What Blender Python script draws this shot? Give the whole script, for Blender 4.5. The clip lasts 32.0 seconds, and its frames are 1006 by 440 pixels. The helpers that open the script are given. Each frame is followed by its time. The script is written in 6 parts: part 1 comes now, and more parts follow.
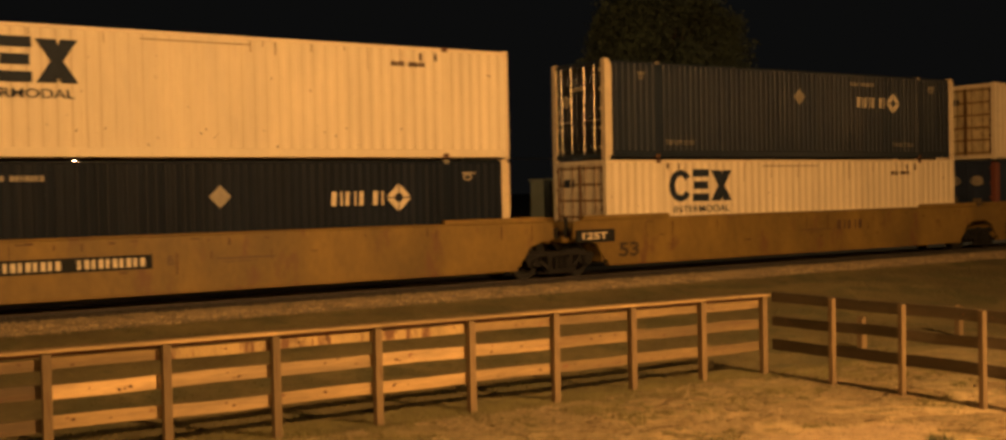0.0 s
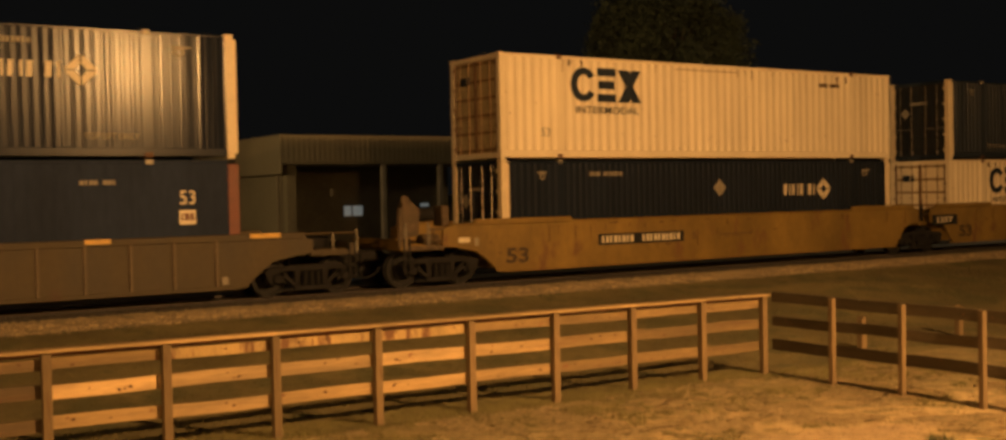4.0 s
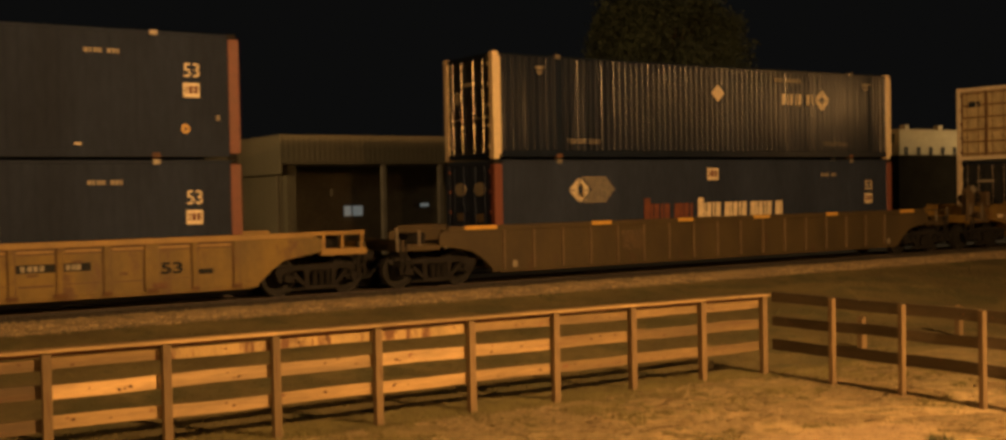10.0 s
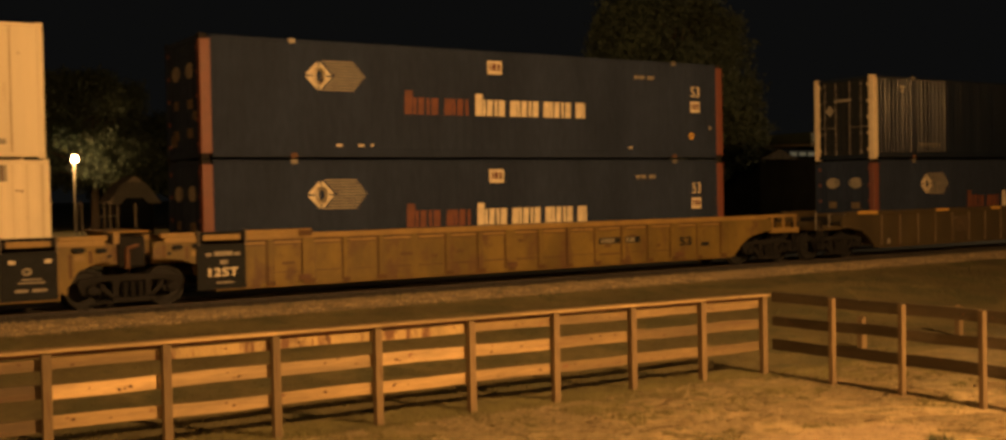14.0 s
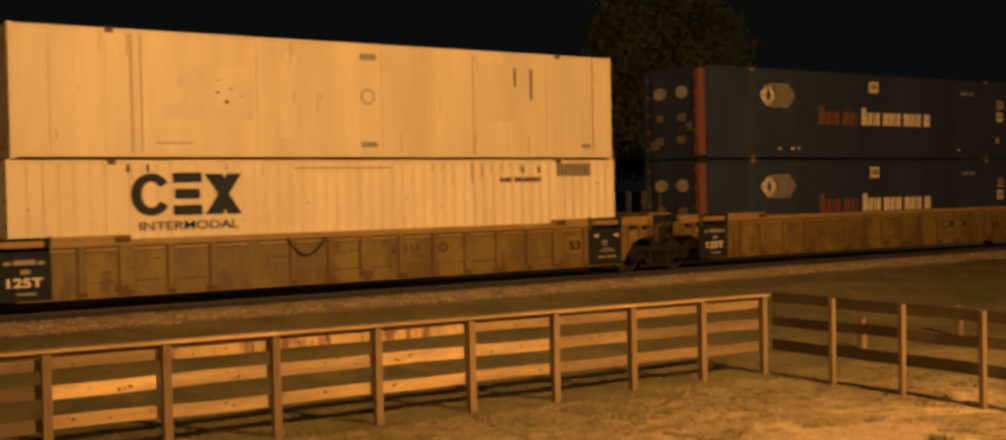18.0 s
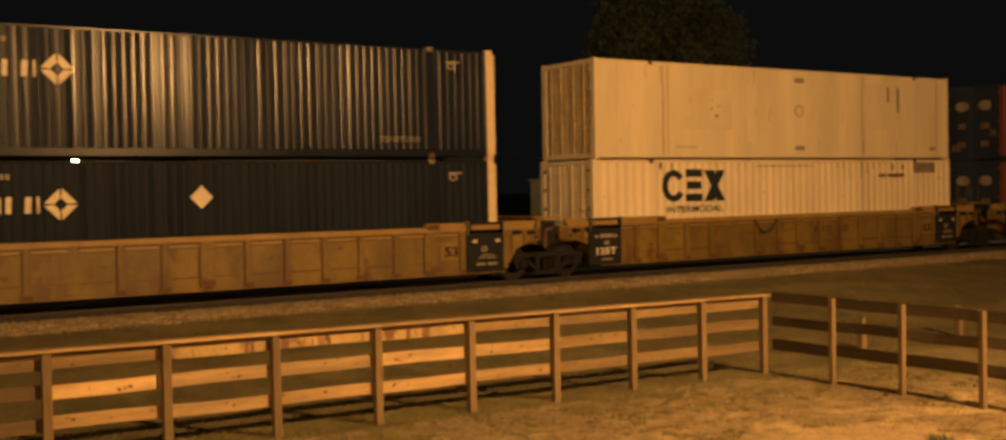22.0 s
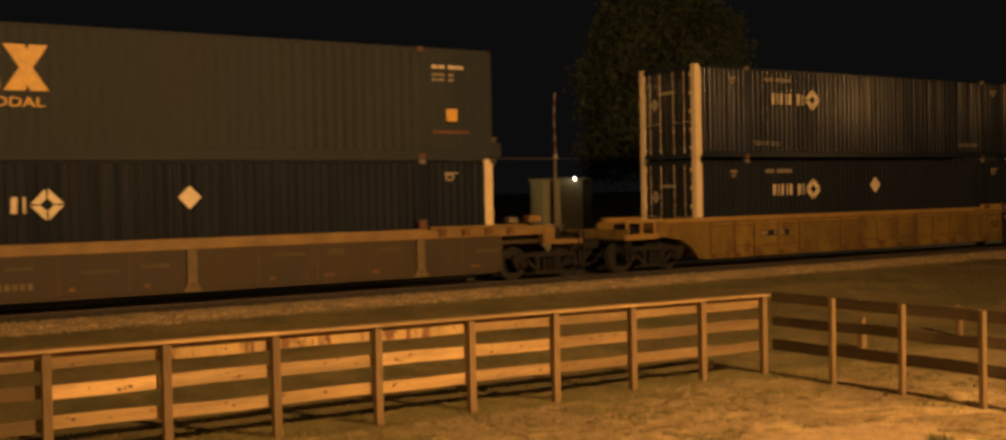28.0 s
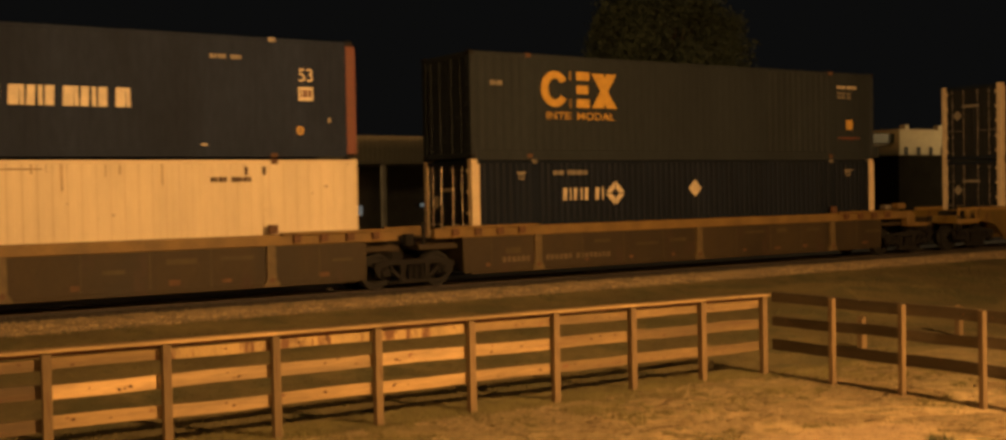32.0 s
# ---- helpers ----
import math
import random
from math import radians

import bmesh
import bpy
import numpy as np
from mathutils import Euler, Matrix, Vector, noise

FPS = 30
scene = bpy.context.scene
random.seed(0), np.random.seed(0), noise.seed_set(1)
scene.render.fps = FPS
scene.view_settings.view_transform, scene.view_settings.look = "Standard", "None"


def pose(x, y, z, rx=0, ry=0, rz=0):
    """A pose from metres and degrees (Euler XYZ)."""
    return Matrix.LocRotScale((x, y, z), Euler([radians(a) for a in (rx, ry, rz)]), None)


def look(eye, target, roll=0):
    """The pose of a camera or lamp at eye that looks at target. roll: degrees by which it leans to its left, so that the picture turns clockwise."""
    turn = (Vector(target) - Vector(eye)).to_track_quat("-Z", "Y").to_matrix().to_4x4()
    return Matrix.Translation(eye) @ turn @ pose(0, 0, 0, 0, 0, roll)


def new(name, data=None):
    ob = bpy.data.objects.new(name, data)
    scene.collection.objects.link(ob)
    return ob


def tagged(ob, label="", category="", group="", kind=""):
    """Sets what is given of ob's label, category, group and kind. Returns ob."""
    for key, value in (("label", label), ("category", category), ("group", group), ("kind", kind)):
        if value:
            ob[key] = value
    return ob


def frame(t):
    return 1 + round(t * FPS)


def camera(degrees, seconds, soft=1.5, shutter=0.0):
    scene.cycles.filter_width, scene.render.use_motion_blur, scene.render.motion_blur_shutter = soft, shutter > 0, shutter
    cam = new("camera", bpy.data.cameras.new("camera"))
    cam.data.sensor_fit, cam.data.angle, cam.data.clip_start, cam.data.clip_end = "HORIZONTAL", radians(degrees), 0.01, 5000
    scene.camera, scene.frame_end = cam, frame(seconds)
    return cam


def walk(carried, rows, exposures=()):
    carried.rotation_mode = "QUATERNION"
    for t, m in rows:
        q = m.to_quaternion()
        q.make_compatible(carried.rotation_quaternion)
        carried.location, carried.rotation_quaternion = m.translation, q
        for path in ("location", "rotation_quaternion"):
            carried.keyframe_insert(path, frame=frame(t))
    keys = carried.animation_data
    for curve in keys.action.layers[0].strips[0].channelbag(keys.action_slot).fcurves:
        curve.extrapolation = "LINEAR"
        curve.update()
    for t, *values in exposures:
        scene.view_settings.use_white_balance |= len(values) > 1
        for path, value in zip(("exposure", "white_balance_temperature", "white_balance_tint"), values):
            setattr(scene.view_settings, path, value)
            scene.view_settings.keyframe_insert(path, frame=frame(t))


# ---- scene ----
# camera: held still at an upper window height, looking across the yard to the track
cam = camera(47.43, 32.0, soft=2.9, shutter=0.4)
YAW, PITCH, ROLL = radians(33.29), radians(-1.33), -1.12
EYE = Vector((0, 0, 2.41))
AIM = EYE + Vector((math.sin(YAW) * math.cos(PITCH), math.cos(YAW) * math.cos(PITCH), math.sin(PITCH))) * 10
VIEW = look(EYE, AIM, ROLL)
walk(cam, [(0, VIEW), (32, VIEW)])
scene.view_settings.exposure = 0.0

# night: a nearly black sky and sodium street lamps
world = bpy.data.worlds.new("night_sky")
scene.world = world
world.use_nodes = True
sky = world.node_tree.nodes["Background"]
sky.inputs[0].default_value = (0.8, 0.8, 0.78, 1)
sky.inputs[1].default_value = 0.0046

SODIUM = (1.0, 0.5, 0.155)


def street_light(name, at, watts, size, color=SODIUM):
    data = bpy.data.lights.new(name, "POINT")
    data.energy, data.shadow_soft_size, data.color = watts, size, color
    ob = new(name, data)
    ob.matrix_world = Matrix.Translation(at)
    return ob


YARD_LAMP = (14.2, -3.0, 8.8)
yard = bpy.data.lights.new("yard_lamp_light", "SPOT")
yard.energy, yard.shadow_soft_size, yard.color = 31000, 0.16, SODIUM
yard.spot_size, yard.spot_blend = radians(170), 1.0
new("yard_lamp_light", yard).matrix_world = look(YARD_LAMP, (9.5, 17.0, 0.0))
# a second yard lamp far along the road
ROAD_LAMP = (53.0, 5.0, 7.4)
street_light("road_lamp_light", ROAD_LAMP, 2000, 0.2)
# another sodium lamp far off along the yard, outside the view
SIDE_LAMP = (-40.0, -10.0, 10.0)
street_light("side_lamp_light", SIDE_LAMP, 21000, 0.2)
# and an unseen fill lamp behind the yard, added to lighten the shadows
FILL_LAMP = (-6.0, -38.0, 9.0)
street_light("fill_lamp_light", FILL_LAMP, 17000, 0.2)
FAR_LAMP = (24.9, 109.0, 6.3)
street_light("far_lamp_light", (24.9, 108.4, 6.0), 560, 0.2)
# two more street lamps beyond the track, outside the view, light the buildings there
# the hall's lamp is invented, and also brightens the containers' rear ends
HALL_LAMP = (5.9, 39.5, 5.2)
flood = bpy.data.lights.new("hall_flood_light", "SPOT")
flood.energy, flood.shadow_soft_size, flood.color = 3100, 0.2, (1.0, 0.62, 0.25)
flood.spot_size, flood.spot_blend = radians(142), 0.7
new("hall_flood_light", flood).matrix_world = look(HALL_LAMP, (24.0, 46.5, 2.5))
street_light("cabin_lamp_light", (27.15, 35.75, 3.05), 4.5, 0.04, (1.0, 0.78, 0.45))
STATION_LAMP = (76.0, 37.0, 7.6)
street_light("station_lamp_light", STATION_LAMP, 8500, 0.2, (1.0, 0.66, 0.3))

# track geometry: rail top at z 0, train running along +x
TRACK = 27.17          # centre line
SIDE = 25.87           # near face of the containers
CAR = 25.67            # near face of the well cars


def along(t):
    """How far the train has run at t seconds."""
    u = (t - 16) / 16
    return 61.87 * u + 0.347 * u ** 2 + 1.679 * u ** 3 - 0.447 * u ** 4 - 0.93 * u ** 5


# ---------------------------------------------------------------- materials
def mat(name, base, rough=0.6, metal=0.0, dark=0.6, scale=3.0, fine=40.0, bump=0.15, stretch=(1, 1, 1), dirt=None, dirt_at=0.6, spec=0.5, rand=0.0, grain=0.5, specks=0.0, vary=0.12):
    """A surface with stains at a large and a fine scale and a fine relief."""
    m = bpy.data.materials.new(name)
    m.use_nodes = True
    nt = m.node_tree
    n, l = nt.nodes, nt.links
    p = n["Principled BSDF"]
    co = n.new("ShaderNodeTexCoord")
    mp = n.new("ShaderNodeMapping")
    mp.inputs["Scale"].default_value = stretch
    l.new(co.outputs["Object"], mp.inputs[0])
    big = n.new("ShaderNodeTexNoise")
    big.inputs["Scale"].default_value, big.inputs["Detail"].default_value = scale, 6
    small = n.new("ShaderNodeTexNoise")
    small.inputs["Scale"].default_value, small.inputs["Detail"].default_value = fine, 4
    for t in (big, small):
        l.new(mp.outputs[0], t.inputs["Vector"])
    ramp = n.new("ShaderNodeValToRGB")
    ramp.color_ramp.elements[0].position, ramp.color_ramp.elements[1].position = 0.32, 0.68
    b = Vector(base)
    ramp.color_ramp.elements[0].color = (*(b * dark), 1)
    ramp.color_ramp.elements[1].color = (*b, 1)
    l.new(big.outputs["Fac"], ramp.inputs[0])
    mix = n.new("ShaderNodeMix")
    mix.data_type, mix.blend_type = "RGBA", "MULTIPLY"
    mix.inputs["Factor"].default_value = grain
    l.new(ramp.outputs[0], mix.inputs["A"])
    r2 = n.new("ShaderNodeValToRGB")
    r2.color_ramp.elements[0].position, r2.color_ramp.elements[1].position = 0.25, 0.75
    r2.color_ramp.elements[0].color, r2.color_ramp.elements[1].color = (0.55, 0.55, 0.55, 1), (1, 1, 1, 1)
    l.new(small.outputs["Fac"], r2.inputs[0])
    l.new(r2.outputs[0], mix.inputs["B"])
    out = mix.outputs["Result"]
    if dirt:
        d = n.new("ShaderNodeTexNoise")
        d.inputs["Scale"].default_value, d.inputs["Detail"].default_value, d.inputs["Roughness"].default_value = scale * 1.7, 8, 0.65
        l.new(mp.outputs[0], d.inputs["Vector"])
        dr = n.new("ShaderNodeValToRGB")
        dr.color_ramp.elements[0].position, dr.color_ramp.elements[1].position = dirt_at, dirt_at + 0.1
        dr.color_ramp.elements[0].color, dr.color_ramp.elements[1].color = (0, 0, 0, 1), (1, 1, 1, 1)
        l.new(d.outputs["Fac"], dr.inputs[0])
        mx = n.new("ShaderNodeMix")
        mx.data_type = "RGBA"
        l.new(dr.outputs[0], mx.inputs["Factor"])
        l.new(out, mx.inputs["A"])
        mx.inputs["B"].default_value = (*dirt, 1)
        out = mx.outputs["Result"]
    if specks:
        k = n.new("ShaderNodeTexNoise")
        k.inputs["Scale"].default_value, k.inputs["Detail"].default_value = 7.0, 3
        l.new(co.outputs["Object"], k.inputs["Vector"])
        kr = n.new("ShaderNodeValToRGB")
        kr.color_ramp.elements[0].position, kr.color_ramp.elements[1].position = specks, specks + 0.03
        kr.color_ramp.elements[0].color, kr.color_ramp.elements[1].color = (0, 0, 0, 1), (1, 1, 1, 1)
        l.new(k.outputs["Fac"], kr.inputs[0])
        kx = n.new("ShaderNodeMix")
        kx.data_type = "RGBA"
        l.new(kr.outputs[0], kx.inputs["Factor"])
        l.new(out, kx.inputs["A"])
        kx.inputs["B"].default_value = (0.2, 0.1, 0.045, 1)
        out = kx.outputs["Result"]
    if rand:
        oi = n.new("ShaderNodeObjectInfo")
        mr = n.new("ShaderNodeMapRange")
        mr.inputs["To Min"].default_value, mr.inputs["To Max"].default_value = 1 - rand, 1 + rand * 0.3
        l.new(oi.outputs["Random"], mr.inputs["Value"])
        hv = n.new("ShaderNodeHueSaturation")
        l.new(mr.outputs[0], hv.inputs["Value"])
        l.new(out, hv.inputs["Color"])
        out = hv.outputs[0]
    l.new(out, p.inputs["Base Color"])
    rr = n.new("ShaderNodeMapRange")
    rr.inputs["To Min"].default_value, rr.inputs["To Max"].default_value = max(rough - vary, 0.03), min(rough + vary, 1)
    l.new(big.outputs["Fac"], rr.inputs["Value"])
    l.new(rr.outputs[0], p.inputs["Roughness"])
    p.inputs["Metallic"].default_value = metal
    p.inputs["Specular IOR Level"].default_value = spec
    if bump:
        bp = n.new("ShaderNodeBump")
        bp.inputs["Strength"].default_value, bp.inputs["Distance"].default_value = bump, 0.02
        l.new(small.outputs["Fac"], bp.inputs["Height"])
        l.new(bp.outputs[0], p.inputs["Normal"])
    return m


def glow(name, color, strength):
    m = bpy.data.materials.new(name)
    m.use_nodes = True
    p = m.node_tree.nodes["Principled BSDF"]
    p.inputs["Base Color"].default_value = (*color, 1)
    p.inputs["Emission Color"].default_value = (*color, 1)
    p.inputs["Emission Strength"].default_value = strength
    return m


M_CREAM = mat("cream_container_paint", (0.75, 0.645, 0.47), 0.5, grain=0.14, specks=0.72, dark=0.86, scale=1.2, fine=9, bump=0.03, stretch=(1, 1, 0.25), dirt=(0.3, 0.2, 0.11), dirt_at=0.69)
M_WHITE = mat("white_container_paint", (0.73, 0.63, 0.45), 0.42, vary=0.06, spec=0.24, grain=0.14, specks=0.75, dark=0.82, scale=1.1, fine=7, bump=0.015, stretch=(1, 1, 0.14), dirt=(0.4, 0.3, 0.19), dirt_at=0.71)
M_PATCH = mat("repainted_white_paint", (0.695, 0.6, 0.43), 0.42, vary=0.06, spec=0.24, grain=0.12, dark=0.85, scale=1.4, fine=8, bump=0.01, stretch=(1, 1, 0.4), dirt=(0.55, 0.45, 0.3), dirt_at=0.58)
M_NAVY = mat("dark_blue_container_paint", (0.012, 0.018, 0.034), 0.235, vary=0.04, spec=0.175, grain=0.3, dark=0.75, scale=1.0, fine=8, bump=0.02, stretch=(1, 1, 0.3))
M_NAVYGLOSS = mat("glossy_dark_blue_paint", (0.012, 0.018, 0.034), 0.22, vary=0.04, spec=0.18, grain=0.3, dark=0.75, scale=1.0, fine=8, bump=0.02, stretch=(1, 1, 0.3))
M_NAVYLOW = mat("weathered_dark_blue_paint", (0.0125, 0.018, 0.032), 0.45, vary=0.05, spec=0.07, grain=0.3, dark=0.75, scale=1.0, fine=8, bump=0.02, stretch=(1, 1, 0.3))
M_NAVYDULL = mat("dull_blue_container_paint", (0.018, 0.027, 0.044), 0.32, spec=0.15, grain=0.3, dark=0.75, scale=1.0, fine=8, bump=0.02, stretch=(1, 1, 0.3))
M_NUMERAL = mat("dark_brown_numeral_paint", (0.045, 0.026, 0.012), 0.6, dark=0.7, scale=3, fine=14, bump=0)
M_SLATE = mat("slate_blue_container_paint", (0.031, 0.043, 0.08), 0.65, spec=0.06, dark=0.7, scale=0.9, fine=8, bump=0.02, stretch=(1, 1, 0.3))
M_GREEN = mat("dark_green_container_paint", (0.029, 0.037, 0.046), 0.6, spec=0.15, dark=0.8, scale=0.9, fine=8, bump=0.02, stretch=(1, 1, 0.3))
M_POST = mat("white_post_paint", (0.75, 0.62, 0.42), 0.45, dark=0.85, scale=4, fine=20, bump=0.03, dirt=(0.3, 0.15, 0.07), dirt_at=0.66)
M_RED = mat("red_post_paint", (0.17, 0.048, 0.03), 0.55, dark=0.8, scale=4, fine=20, bump=0.03)
M_RUSTY = mat("rusty_steel", (0.16, 0.075, 0.035), 0.75, dark=0.5, scale=5, fine=40, bump=0.2)
M_BLACKSTEEL = mat("grimy_black_steel", (0.024, 0.023, 0.024), 0.8, spec=0.15, dark=0.6, scale=4, fine=30, bump=0.2)
M_CARY = mat("yellow_car_paint", (0.215, 0.14, 0.026), 0.6, dark=0.55, scale=1.1, fine=12, bump=0.05, stretch=(1, 1, 0.5), dirt=(0.1, 0.05, 0.018), dirt_at=0.53)
M_CARO = mat("faded_orange_car_paint", (0.245, 0.152, 0.031), 0.62, dark=0.6, scale=0.8, fine=10, bump=0.05, stretch=(1, 1, 0.5), dirt=(0.13, 0.06, 0.022), dirt_at=0.57)
M_CARB = mat("brown_car_paint", (0.07, 0.049, 0.019), 0.65, dark=0.65, scale=1.1, fine=14, bump=0.08, stretch=(1, 1, 0.5), dirt=(0.06, 0.03, 0.016), dirt_at=0.6)
M_CARD = mat("dark_red_brown_car_paint", (0.0484, 0.0326, 0.014), 0.7, dark=0.55, scale=1.0, fine=14, bump=0.08, stretch=(1, 1, 0.5), dirt=(0.04, 0.022, 0.012), dirt_at=0.56)
M_DULLRAIL = mat("dull_grey_handrail", (0.09, 0.082, 0.07), 0.6, dark=0.6, scale=6, fine=30, bump=0.05)
M_HOSE = mat("dusty_rubber_hose", (0.05, 0.034, 0.018), 0.8, dark=0.6, scale=6, fine=30, bump=0.1)
M_TANBAR = mat("rust_tinted_cream_paint", (0.3, 0.185, 0.085), 0.65, dark=0.55, scale=4, fine=16, bump=0.06, dirt=(0.13, 0.065, 0.025), dirt_at=0.56)
M_FAINT = mat("faded_pale_marking", (0.17, 0.125, 0.075), 0.7, dark=0.6, scale=5, fine=20, bump=0)
M_DARKSTOREY = mat("dark_matt_wall", (0.02, 0.018, 0.014), 0.95, spec=0.0, dark=0.7, scale=1, fine=10, bump=0)
M_RIB = mat("rubbed_brown_rib_paint", (0.17, 0.122, 0.068), 0.6, dark=0.6, scale=3, fine=18, bump=0.08)
M_RIBDULL = mat("scuffed_brown_plate", (0.1, 0.066, 0.033), 0.65, dark=0.5, scale=5, fine=22, bump=0.1, dirt=(0.2, 0.15, 0.09), dirt_at=0.58)
M_CREAMEND = mat("rust_stained_cream_paint", (0.66, 0.53, 0.3), 0.6, dark=0.66, scale=2.6, fine=12, bump=0.05, stretch=(1, 1.6, 0.5), dirt=(0.3, 0.2, 0.09), dirt_at=0.6)
M_YCHORD = mat("rubbed_yellow_chord", (0.35, 0.22, 0.062), 0.55, dark=0.7, scale=1.5, fine=14, bump=0.05, dirt=(0.16, 0.075, 0.03), dirt_at=0.6)
# serves rust and worn marks, and the shadow lines painted under chord and tabs
M_YRIB = mat("rust_and_shadow_brown", (0.125, 0.064, 0.02), 0.65, dark=0.6, scale=3, fine=18, bump=0.08, stretch=(1, 1, 0.4))
M_RUSTSTAIN = mat("rust_stain", (0.13, 0.065, 0.022), 0.8, dark=0.6, scale=4, fine=20, bump=0.1)
M_STREAK = mat("rust_tinted_streak", (0.5, 0.37, 0.22), 0.6, dark=0.7, scale=5, fine=20, bump=0)
M_CHORD = mat("worn_yellow_chord_paint", (0.25, 0.155, 0.046), 0.6, dark=0.6, scale=1.4, fine=14, bump=0.06, dirt=(0.14, 0.06, 0.025), dirt_at=0.6)
M_GUSSET = mat("dull_yellow_gusset", (0.16, 0.115, 0.052), 0.65, dark=0.6, scale=3, fine=18, bump=0.08, dirt=(0.08, 0.045, 0.02), dirt_at=0.58)
M_BLACK = mat("black_panel_paint", (0.022, 0.024, 0.027), 0.7, spec=0.12, dark=0.7, scale=3, fine=20, bump=0.04)
M_MARKW = mat("white_marking", (0.78, 0.68, 0.5), 0.5, dark=0.75, scale=2.5, fine=14, bump=0)
M_MARKR = mat("faded_red_marking", (0.17, 0.05, 0.026), 0.55, dark=0.6, scale=2.5, fine=14, bump=0)
M_MARKB = mat("dark_blue_marking", (0.026, 0.036, 0.055), 0.6, spec=0.12, dark=0.7, scale=3, fine=14, bump=0)
M_MARKY = mat("yellow_marking", (0.7, 0.42, 0.08), 0.5, dark=0.75, scale=4, fine=20, bump=0)
M_MARKG = mat("greyed_white_marking", (0.33, 0.29, 0.22), 0.55, dark=0.7, scale=5, fine=30, bump=0)
M_BRANDBROWN = mat("brown_marking", (0.1, 0.05, 0.025), 0.6, dark=0.7, scale=5, fine=30, bump=0)
M_CHROME = mat("worn_galvanised_steel", (0.24, 0.22, 0.18), 0.5, 0.5, dark=0.7, scale=6, fine=40, bump=0.05)
M_ROD = mat("bright_galvanised_rod", (0.42, 0.38, 0.32), 0.3, 0.7, dark=0.7, scale=6, fine=40, bump=0.03)
M_WHEEL = mat("wheel_steel", (0.03, 0.03, 0.031), 0.7, 0.1, spec=0.25, dark=0.6, scale=5, fine=40, bump=0.1)
M_RAILSIDE = mat("rail_steel", (0.06, 0.052, 0.05), 0.7, 0.2, dark=0.6, scale=3, fine=40, bump=0.1)
M_RAILHEAD = mat("polished_rail_head", (0.014, 0.013, 0.012), 0.06, 1.0, vary=0.01, dark=0.8, scale=3, fine=40, bump=0.0)
M_TIE = mat("creosoted_tie", (0.06, 0.042, 0.03), 0.85, dark=0.6, scale=3, fine=30, bump=0.4, stretch=(1, 0.2, 1), rand=0.3)
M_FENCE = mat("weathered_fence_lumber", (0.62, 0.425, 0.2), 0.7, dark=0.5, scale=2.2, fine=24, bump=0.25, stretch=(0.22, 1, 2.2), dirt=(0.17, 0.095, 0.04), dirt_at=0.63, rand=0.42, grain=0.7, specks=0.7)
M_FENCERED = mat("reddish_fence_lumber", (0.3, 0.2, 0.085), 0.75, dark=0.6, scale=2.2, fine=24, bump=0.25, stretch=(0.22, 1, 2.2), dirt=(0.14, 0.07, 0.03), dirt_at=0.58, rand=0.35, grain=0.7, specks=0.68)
M_FENCEMID = mat("mid_bay_fence_lumber", (0.54, 0.365, 0.165), 0.75, dark=0.48, scale=2.2, fine=24, bump=0.25, stretch=(0.22, 1, 2.2), dirt=(0.2, 0.1, 0.045), dirt_at=0.62, rand=0.3, grain=0.7, specks=0.7)
M_FENCETOP = mat("blotched_fence_lumber", (0.6, 0.42, 0.18), 0.75, dark=0.6, scale=1.6, fine=20, bump=0.25, stretch=(2.2, 1, 0.5), dirt=(0.16, 0.075, 0.035), dirt_at=0.5, rand=0.25, grain=0.7)
M_CAPRED = mat("cap_shadow_red_brown", (0.2, 0.075, 0.04), 0.8, dark=0.6, scale=3, fine=24, bump=0.2)
# side boards face away from the light; that shade is put into this colour
M_FENCESIDE = mat("shaded_weathered_side_lumber", (0.13, 0.1, 0.058), 0.75, dark=0.62, scale=2.2, fine=24, bump=0.25, stretch=(1, 0.22, 2.2), dirt=(0.07, 0.045, 0.02), dirt_at=0.6, rand=0.35, grain=0.7, specks=0.7)
M_FENCEV = mat("weathered_fence_post", (0.22, 0.15, 0.073), 0.78, dark=0.65, scale=2.4, fine=26, bump=0.25, stretch=(1.6, 1.6, 0.25), dirt=(0.15, 0.08, 0.04), dirt_at=0.64, rand=0.25)
M_KNOT = mat("dark_wood_knot", (0.14, 0.07, 0.03), 0.8, dark=0.6, scale=8, fine=30, bump=0.1)
M_RAILOLD = mat("dull_rail_head", (0.16, 0.11, 0.07), 0.55, 0.6, dark=0.8, scale=3, fine=40, bump=0.0)
M_LIT = glow("sodium_lamp_glass", (1.0, 0.62, 0.25), 320.0)


